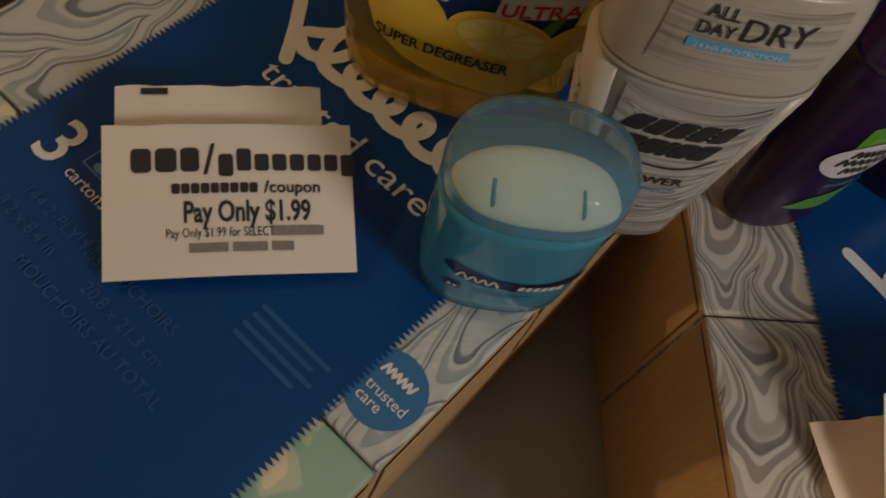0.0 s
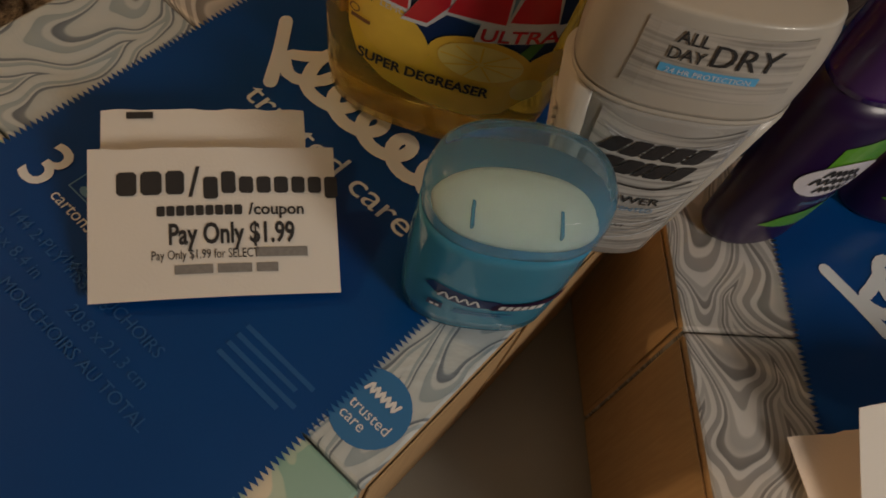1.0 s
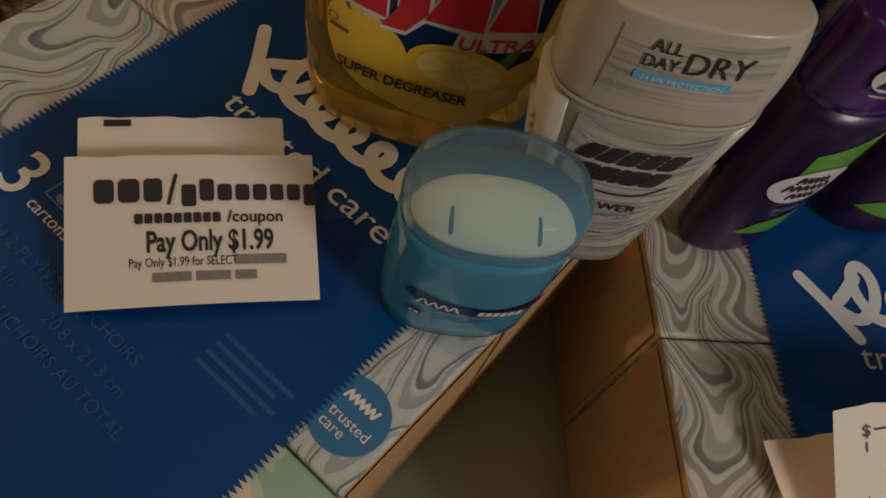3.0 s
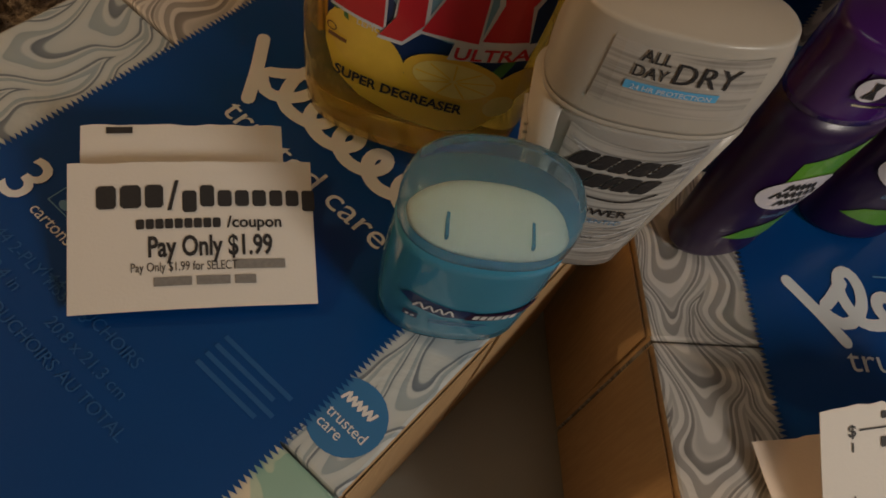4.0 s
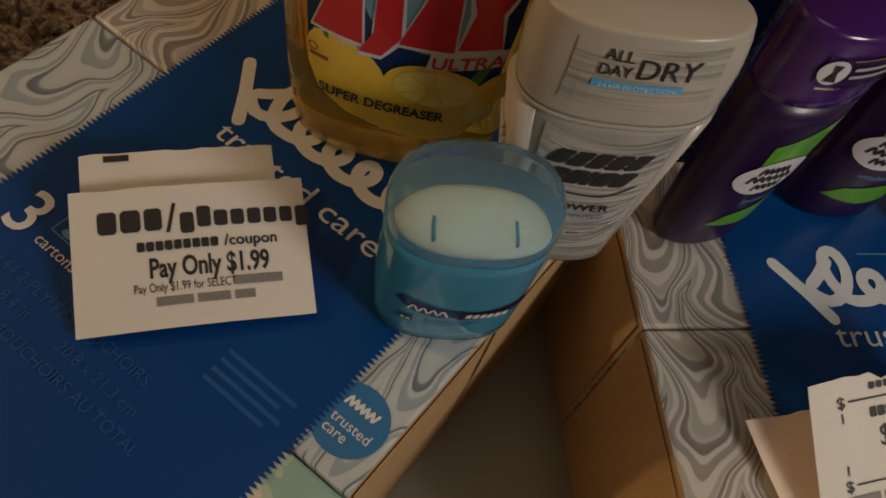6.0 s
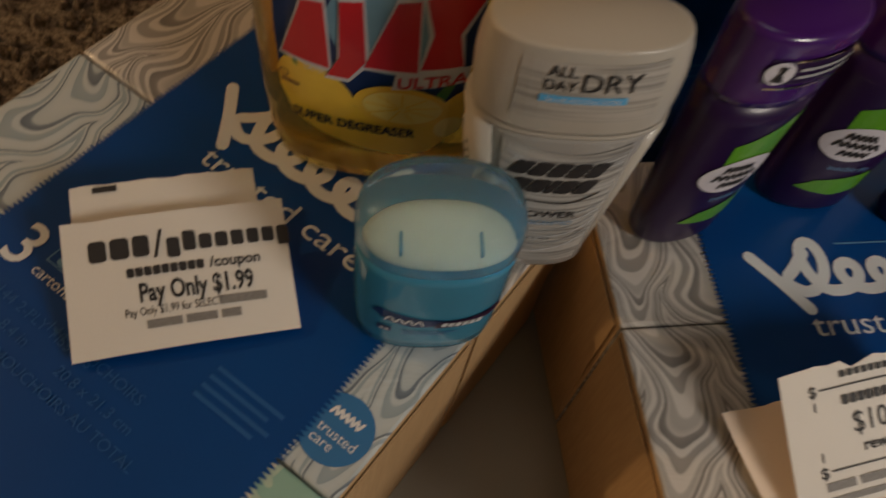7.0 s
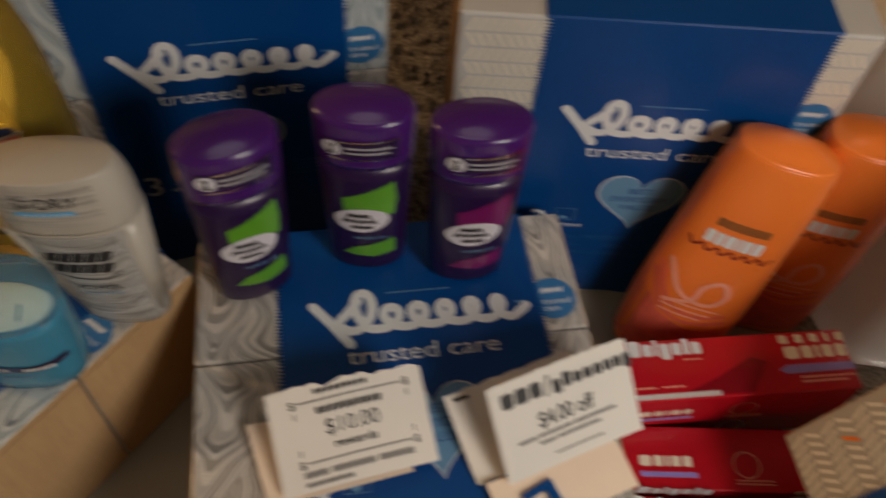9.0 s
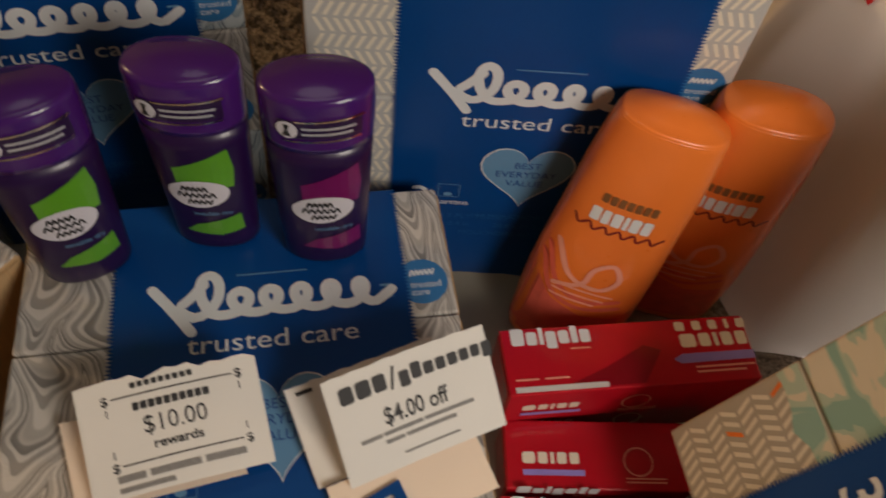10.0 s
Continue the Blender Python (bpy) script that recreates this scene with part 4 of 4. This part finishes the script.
def conditioner(matrix, label):
    thing = empty("conditioner_bottle", matrix, label, "conditioner", "orange conditioner bottles")
    body = rounded([(0, 0.0315, 0.0180, 2.6), (0.006, 0.0355, 0.0210, 2.6), (0.060, 0.0378, 0.0230, 2.5), (0.150, 0.0345, 0.0212, 2.5)])
    body = body[:-1] + rounded([(0.150, 0.0345, 0.0212, 2.5), (0.172, 0.0330, 0.0204, 2.5), (0.187, 0.0316, 0.0196, 2.4), (0.193, 0.0308, 0.0191, 2.4), (0.1958, 0.0300, 0.0186, 2.4)])
    shell = part("body", loft_bm(body), ORANGE, thing, smooth=True)
    part("cap", loft_bm(flat_top(0.1959, 0.0299, 0.0185, 2.4, 0.0065), base=False), ORANGE, thing, "smooth orange lens-shaped cap top", smooth=True)
    on0 = wrap_on(body)
    on = lambda x, y, lift: on0(x * 1.10 - 0.003, y * 1.05 + 0.021, lift)  # noqa: E731
    st = 0.005
    pieces("logo_block", chunks(-0.0150, 0.1180, 0.0062, (0.0032,) * 7, 0.0010), BROWN_INK, shell, on, 0.0005, st)
    pieces("logo_block", chunks(-0.0170, 0.1040, 0.0098, (0.0048, 0.0040, 0.0052, 0.0024, 0.0052, 0.0048), 0.0010), WHITE_INK, shell, on, 0.0005, st)
    part("script_line", stroke_bm([smooth_line([(-0.0230 + 0.0026 * k, 0.0985 + (0.0034 if k % 3 == 0 else -0.0010 if k % 3 == 1 else 0.0012)) for k in range(19)], 4)], 0.0012, on, 0.0006), DARKRED_INK, shell)
    part("ribbon_print", stroke_bm([smooth_line([(-0.024, 0.079), (-0.012, 0.058), (0.006, 0.053), (0.014, 0.064), (0.008, 0.075), (-0.001, 0.068), (-0.004, 0.054), (-0.018, 0.047)], 8)], 0.0032, on, 0.0005), PINK_INK, shell)
    part("ribbon_print", stroke_bm([smooth_line([(-0.027, 0.072), (-0.016, 0.048), (0.002, 0.040), (0.020, 0.046)], 8), smooth_line([(-0.028, 0.064), (-0.018, 0.041), (0.0, 0.033), (0.022, 0.040)], 8)], 0.0030, on, 0.0006), ROSE_INK, shell)
    pieces("print_bar", [rect(-0.018, 0.0480 - 0.005 * k, 0.016 - 0.004 * k, 0.0495 - 0.005 * k) for k in range(3)], PINK_INK, shell, on, 0.0008, st)
    part("lower_print", polygon_bm([[(-0.030, -0.010), (-0.030, 0.050), (-0.016, 0.034), (0.004, 0.026), (0.026, 0.030), (0.030, -0.008)]], on, 0.0004, st), ROSE_INK, shell)
    return thing


conditioner(pose(0.4500, 0.3300, 0.0, -6.3, 6.4, -6), "orange conditioner bottle leaning on the upright tissue pack")
conditioner(pose(0.5225, 0.3690, 0.0, 1.3, 1.6, -4), "orange conditioner bottle standing behind its twin, against the bag")


# ---- toothpaste cartons ----
def toothpaste(matrix, label, face_up=True, long=0.150):
    """Local x along the box, y across, z up; the printed face is the top."""
    thing = empty("toothpaste_box", matrix, label, "toothpaste", "red toothpaste boxes")
    deep, high = 0.042, 0.036
    shell = part("carton", box_bm(0, long, 0, deep, 0, high, 0.0011), RED_CARD, thing)
    for x in (-0.0003, long + 0.0003):
        part("end_flap", box_bm(x - 0.0003, x + 0.0003, 0.002, deep - 0.002, 0.002, high - 0.003), RED_CARD, thing)
    top = lambda x, y, lift: Vector((x, y, high + lift))  # noqa: E731
    side = lambda x, y, lift: Vector((x, -lift, y))  # noqa: E731
    if not face_up:
        top, side = side, top
    pieces("logo_block", chunks(0.006, 0.0305, 0.0085, (0.0078, 0.0062, 0.0026, 0.0062, 0.0062, 0.0040, 0.0060), 0.0014, 0, "u-ud-u-"), WHITE_INK, shell, top, 0.0004)
    pieces("logo_block", chunks(0.106, 0.0335, 0.0062, (0.0060, 0.0052, 0.0052, 0.0024, 0.0055), 0.0050), CREAM, shell, top, 0.0004)
    pieces("logo_block", chunks(0.107, 0.0225, 0.0088, (0.0095, 0.0070, 0.0026, 0.0068, 0.0066), 0.0022), CREAM, shell, top, 0.0004)
    part("lilac_strip", polygon_bm([[(0.100, 0.0155), (0.106, 0.0185), (0.150, 0.0185), (0.150, 0.0130), (0.104, 0.0125)]], top, 0.0004), LILAC_INK, shell)
    pieces("print_bar", [rect(0.112, 0.0090 - 0.003 * k, 0.148 - 0.006 * k, 0.0102 - 0.003 * k) for k in range(2)] + [rect(0.040, 0.0265, 0.052, 0.0272)], PINK_INK, shell, top, 0.0004)
    part("deep_print", polygon_bm([[(0.030, 0.002), (0.080, 0.002), (0.094, 0.022), (0.084, 0.026), (0.060, 0.014)]], top, 0.0003), DEEP_RED, shell)
    part("foil_strip", polygon_bm([rect(0.004, 0.0012, 0.058, 0.0046)], top, 0.0006), HOLO, shell)
    pieces("print_bar", [rect(0.005, 0.0085, 0.018, 0.0095), rect(0.022, 0.0085, 0.036, 0.0095)], PINK_INK, shell, top, 0.0004)
    part("seal_ring", stroke_bm([ellipse(0.0785, 0.0170, 0.0085, 0.0085, 20) + [(0.087, 0.0170)]], 0.0008, side, 0.0004), PINK_INK, shell)
    pieces("logo_block", chunks(0.010, 0.0150, 0.0070, (0.0075, 0.0055, 0.0022, 0.0055, 0.0055), 0.0018), CREAM, shell, side, 0.0004)
    part("lilac_strip", polygon_bm([rect(0.010, 0.0080, 0.046, 0.0115)], side, 0.0004), LILAC_INK, shell)
    pieces("print_bar", [rect(0.070, 0.0065 - 0.0022 * k, 0.094, 0.0073 - 0.0022 * k) for k in range(2)], PINK_INK, shell, side, 0.0004)
    return thing


toothpaste(pose(0.4170, 0.2460, 0.0, 0, 0, 12), "red toothpaste box lying under another, on carpet")
toothpaste(pose(0.4129, 0.2391, 0.0375, 0, 0, 13), "glossy red toothpaste box lying on top of the stack")
toothpaste(pose(0.4192, 0.2000, 0.0, 0, 0, 7), "glossy red toothpaste box with round seal, in front of the stack", False, 0.175)
toothpaste(pose(0.4195, 0.1540, 0.0, 0, 0, 5), "glossy red toothpaste box lying on carpet, partly out of view", True, 0.175)


# ---- receipts ----
def sheet_bm(width, height, surface, nx=16, ny=14, ragged=0.0, seed=0, thick=0.00025):
    """A thin curved sheet of paper."""
    rng = random.Random(seed)
    bm = bmesh.new()
    grid = []
    for j in range(ny + 1):
        row = []
        for i in range(nx + 1):
            x, y = width * i / nx, height * j / ny
            if ragged and j == ny:
                y += rng.uniform(-ragged, ragged)
            row.append((x, y))
        grid.append(row)
    up = [[bm.verts.new(surface(x, y, thick)) for x, y in row] for row in grid]
    dn = [[bm.verts.new(surface(x, y, 0)) for x, y in row] for row in grid]
    for j in range(ny):
        for i in range(nx):
            bm.faces.new((up[j][i], up[j][i + 1], up[j + 1][i + 1], up[j + 1][i]))
            bm.faces.new((dn[j][i], dn[j + 1][i], dn[j + 1][i + 1], dn[j][i + 1]))
    for j in range(ny):
        bm.faces.new((dn[j][0], up[j][0], up[j + 1][0], dn[j + 1][0]))
        bm.faces.new((dn[j][nx], dn[j + 1][nx], up[j + 1][nx], up[j][nx]))
    for i in range(nx):
        bm.faces.new((dn[0][i], dn[0][i + 1], up[0][i + 1], up[0][i]))
        bm.faces.new((dn[ny][i], up[ny][i], up[ny][i + 1], dn[ny][i + 1]))
    return bm


def curl(angle, bow=0.0, base=0.0, bend=0.0):
    """Paper that lifts at an angle towards its upper edge."""
    c, n = math.cos(radians(angle)), math.sin(radians(angle))

    def surface(x, y, lift):
        return Vector((x, y * c - lift * n, base + y * n + bend * (y / 0.05) ** 2 + bow * math.sin(math.pi * min(1, max(0, x / 0.08))) + lift * c))
    return surface


def trade_mark(x, y, s):
    """Heavy blocks, a slash and lighter blocks."""
    heavy = chunks(x, y, 0.0078 * s, (0.0062 * s, 0.0066 * s, 0.0058 * s), 0.0012 * s)
    slash = [rect(x + 0.0222 * s, y - 0.001 * s, x + 0.0234 * s, y + 0.0092 * s, 0.0026 * s)]
    light = chunks(x + 0.0270 * s, y, 0.0056 * s, (0.0046 * s,) * 5 + (0.0044 * s,) * 3, 0.0011 * s, 0, "du-----d", 0.16)
    return heavy + slash + light


def coupon_one():
    thing = empty("receipt_coupon", pose(-0.0400, 0.1435, PD + 0.0015, 0, 0, 22.3), "folded white paper coupon with black print, on tissue pack", "coupon", "paper coupons")
    back = curl(13.0, 0.0006, 0.0004)
    part("back_leaf", sheet_bm(0.070, 0.066, lambda x, y, l: back(x + 0.003, y + 0.004, l), ragged=0.0004, seed=1), PAPER, thing)
    part("black_mark", polygon_bm([rect(0.0115, 0.0665, 0.0205, 0.0690)], lambda x, y, l: back(x, y, l + 0.0003), 0.0003), BLACK_INK, thing)
    on = curl(17.5, 0.0012, 0.0030)
    part("front_leaf", sheet_bm(0.0822, 0.0520, on, ragged=0.0003, seed=2), PAPER, thing)
    put = lambda x, y, l: on(x * 1.02, y * 1.03, l + 0.0003)  # noqa: E731
    pieces("logo_block", trade_mark(0.0090, 0.0345, 1.02), BLACK_INK, thing, put, 0.0003)
    pieces("logo_block", chunks(0.0215, 0.0272, 0.0034, (0.0026,) * 9, 0.0005), BLACK_INK, thing, put, 0.0003)
    part("lettering", text_bm("/coupon", 0.0056, 0.0510, 0.0272, put, 0.0003, bold=0.02), BLACK_INK, thing)
    part("lettering", text_bm("Pay Only $1.99", 0.0098, 0.0455, 0.0178, put, 0.0003, "CENTER", squeeze=0.68, bold=0.024), BLACK_INK, thing)
    part("lettering", text_bm("Pay Only $1.99 for SELECT", 0.0044, 0.0195, 0.0128, put, 0.0003, squeeze=0.70), BLACK_INK, thing)
    pieces("print_bar", [rect(0.0530, 0.0128, 0.0700, 0.0160)], GREY_INK, thing, put, 0.0003, 0.004)
    pieces("print_bar", [rect(0.0268, 0.0078, 0.0390, 0.0108), rect(0.0405, 0.0078, 0.0515, 0.0108), rect(0.0530, 0.0078, 0.0600, 0.0108)], GREY_INK, thing, put, 0.0003, 0.004)


coupon_one()


def coupon_two():
    m = pose(0.2288, 0.1365, PD + 0.003, 0, 0, 23.4)
    thing = empty("receipt_coupon", m, "torn white paper reward coupon with ten dollar print", "coupon", "paper coupons")
    on = curl(27.0, 0.0020, 0.0040, 0.002)
    part("front_leaf", sheet_bm(0.0795, 0.0500, on, ragged=0.0016, seed=5), PAPER, thing)
    part("back_leaf", sheet_bm(0.074, 0.044, lambda x, y, l: Vector((x - 0.008 - 0.10 * y, y - 0.001, 0.0002 + 0.004 * (y / 0.044) ** 2 + l)), ragged=0.0005, seed=6), WARM_LIT_PAPER, thing)
    put = lambda x, y, l: on(x, y * 0.885, l + 0.0003)  # noqa: E731
    pieces("logo_block", chunks(0.0240, 0.0515, 0.0028, (0.0024,) * 9, 0.0007), BLACK_INK, thing, put, 0.0003)
    pieces("rule", [rect(0.0150, 0.0478, 0.0680, 0.0485), rect(0.0150, 0.0150, 0.0680, 0.0157), rect(0.0120, 0.0400, 0.0126, 0.0438), rect(0.0700, 0.0400, 0.0706, 0.0438), rect(0.0120, 0.0195, 0.0126, 0.0233), rect(0.0700, 0.0195, 0.0706, 0.0233)], BLACK_INK, thing, put, 0.0003, 0.004)
    for x, y in ((0.0105, 0.0460), (0.0690, 0.0460), (0.0105, 0.0130), (0.0690, 0.0130)):
        part("lettering", text_bm("$", 0.0062, x, y, put, 0.0003, bold=0.02), BLACK_INK, thing)
    pieces("logo_block", chunks(0.0235, 0.0405, 0.0040, (0.0028,) * 10, 0.0006), BLACK_INK, thing, put, 0.0003)
    part("lettering", text_bm("$10.00", 0.0125, 0.0405, 0.0285, put, 0.0003, "CENTER", squeeze=0.82), BLACK_INK, thing)
    part("lettering", text_bm("rewards", 0.0066, 0.0405, 0.0205, put, 0.0003, "CENTER", bold=0.022), BLACK_INK, thing)
    pieces("print_bar", [rect(0.0120, 0.0075, 0.0240, 0.0110), rect(0.0260, 0.0075, 0.0480, 0.0110), rect(0.0500, 0.0075, 0.0680, 0.0110), rect(0.0120, 0.0025, 0.0360, 0.0050)], GREY_INK, thing, put, 0.0003, 0.004)


coupon_two()


def coupon_three():
    m = pose(0.3385, 0.1590, PD + 0.002, 0, 0, 31.3)
    thing = empty("receipt_coupon", m, "folded white paper coupon with four dollars off print", "coupon", "paper coupons")
    on = curl(45.0, 0.0015, 0.0080)
    part("front_leaf", sheet_bm(0.0790, 0.0525, on, ragged=0.0004, seed=8), PAPER, thing)
    part("back_leaf", sheet_bm(0.076, 0.046, lambda x, y, l: Vector((x - 0.013, y + 0.008, 0.0010 + 0.014 * (y / 0.046) ** 1.4 + l)), ragged=0.0005, seed=9), PAPER, thing)
    part("fold_leaf", sheet_bm(0.074, 0.030, lambda x, y, l: Vector((x - 0.010, y - 0.024, 0.0006 + 0.0045 * (y / 0.030) + l)), ragged=0.0005, seed=10), WARM_LIT_PAPER, thing)
    c, n = math.cos(radians(-15.8)), math.sin(radians(-15.8))
    part("lower_leaf", sheet_bm(0.016, 0.040, lambda x, y, l: Vector((0.0198 + c * x - n * (y - 0.040), -0.0065 + n * x + c * (y - 0.040), 0.0008 + l)), seed=11), PAPER, thing)
    part("blue_print", polygon_bm([[(0.0040, -0.0060), (0.0215, -0.0035), (0.0225, -0.0260), (0.0175, -0.0265), (0.0165, -0.0085), (0.0035, -0.0105)]], lambda x, y, l: Vector((x, y, 0.0056 + l)), 0.0003), BLUE, thing)
    put = lambda x, y, l: on(x, y, l + 0.0003)  # noqa: E731
    pieces("logo_block", trade_mark(0.0060, 0.0385, 1.05), BLACK_INK, thing, put, 0.0003)
    part("lettering", text_bm("$4.00 off", 0.0118, 0.0385, 0.0225, put, 0.0003, "CENTER", squeeze=0.74, bold=0.014), BLACK_INK, thing)
    pieces("print_bar", [rect(0.0100, 0.0176, 0.0200, 0.0194), rect(0.0210, 0.0176, 0.0400, 0.0194), rect(0.0410, 0.0176, 0.0660, 0.0194), rect(0.0210, 0.0136, 0.0300, 0.0154), rect(0.0310, 0.0136, 0.0560, 0.0154), rect(0.0280, 0.0060, 0.0560, 0.0070)], GREY_INK, thing, put, 0.0003, 0.004)
    part("black_mark", polygon_bm([rect(-0.0085, 0.0490, -0.0005, 0.0512)], lambda x, y, l: Vector((x, y, 0.0010 + 0.013 + l)), 0.0005), BLACK_INK, thing)
    return thing


coupon_three()


# ---- plastic carrier bags ----
def film_sheet(name, nx, ny, place, label, material=BAG):
    bm = bmesh.new()
    grid = [[bm.verts.new(place(i / nx, j / ny)) for i in range(nx + 1)] for j in range(ny + 1)]
    for j in range(ny):
        for i in range(nx):
            bm.faces.new((grid[j][i], grid[j][i + 1], grid[j + 1][i + 1], grid[j + 1][i]))
    ob = mesh_object(name, bm, material, smooth=True)
    return tagged(ob, label, "bag")


def heaped(u, v):
    edge = 0.585 - 0.085 * min(1.0, 4.0 * v)
    x, y = edge + 0.75 * u, 0.325 + 0.66 * v + 0.03 * u
    p = Vector((x * 6, y * 6, 0))
    rise = max(0.0, min(1.0, 6.5 * u + 0.35 * v, 7.0 * v))
    rise = rise * rise * (3 - 2 * rise)
    fold = noise.fractal(p, 0.8, 2.2, 5) * 0.03 + abs(noise.noise(p * 1.7 + Vector((0, x * 5, 0)))) * 0.06
    crease = 0.012 * max(0.0, 1 - abs(noise.noise(Vector((x * 9 + y * 5, y * 4, 2)))) * 7)
    return x + 0.02 * noise.noise(p + Vector((9, 0, 0))) * min(1, 4 * u + 3 * v), y + 0.015 * noise.noise(p + Vector((0, 9, 0))), 0.002 + 0.27 * rise + (fold + crease) * min(1, 3 * rise)


def flattened(u, v):
    x, y = -0.02 + 0.57 * u, -0.12 + 0.49 * v
    p = Vector((x * 14, y * 9, 3))
    return x, y, 0.001 + 0.004 * abs(noise.noise(p)) + 0.002 * abs(noise.noise(p * 2.7))


heap = film_sheet("carrier_bag", 130, 110, heaped, "crumpled translucent white plastic carrier bag heaped on carpet")
bm = bmesh.new()
mark = [[bm.verts.new(Vector(heaped(0.080 + 0.045 * i / 8, 0.175 + 0.05 * j / 8)) + Vector((-0.001, -0.0015, 0.002))) for i in range(9)] for j in range(9)]
for j in range(8):
    for i in range(8):
        if abs(i - 3.5) + abs(j - 3.5) < 5.5:
            bm.faces.new((mark[j][i], mark[j][i + 1], mark[j + 1][i + 1], mark[j + 1][i]))
for v in [v for v in bm.verts if not v.link_faces]:
    bm.verts.remove(v)
part("printed_mark", bm, RED_INK, heap, "red printed mark", True)
film_sheet("carrier_bag", 80, 60, flattened, "flattened white plastic bag, shaded in colour, spread on carpet under packs", SHADED_BAG)
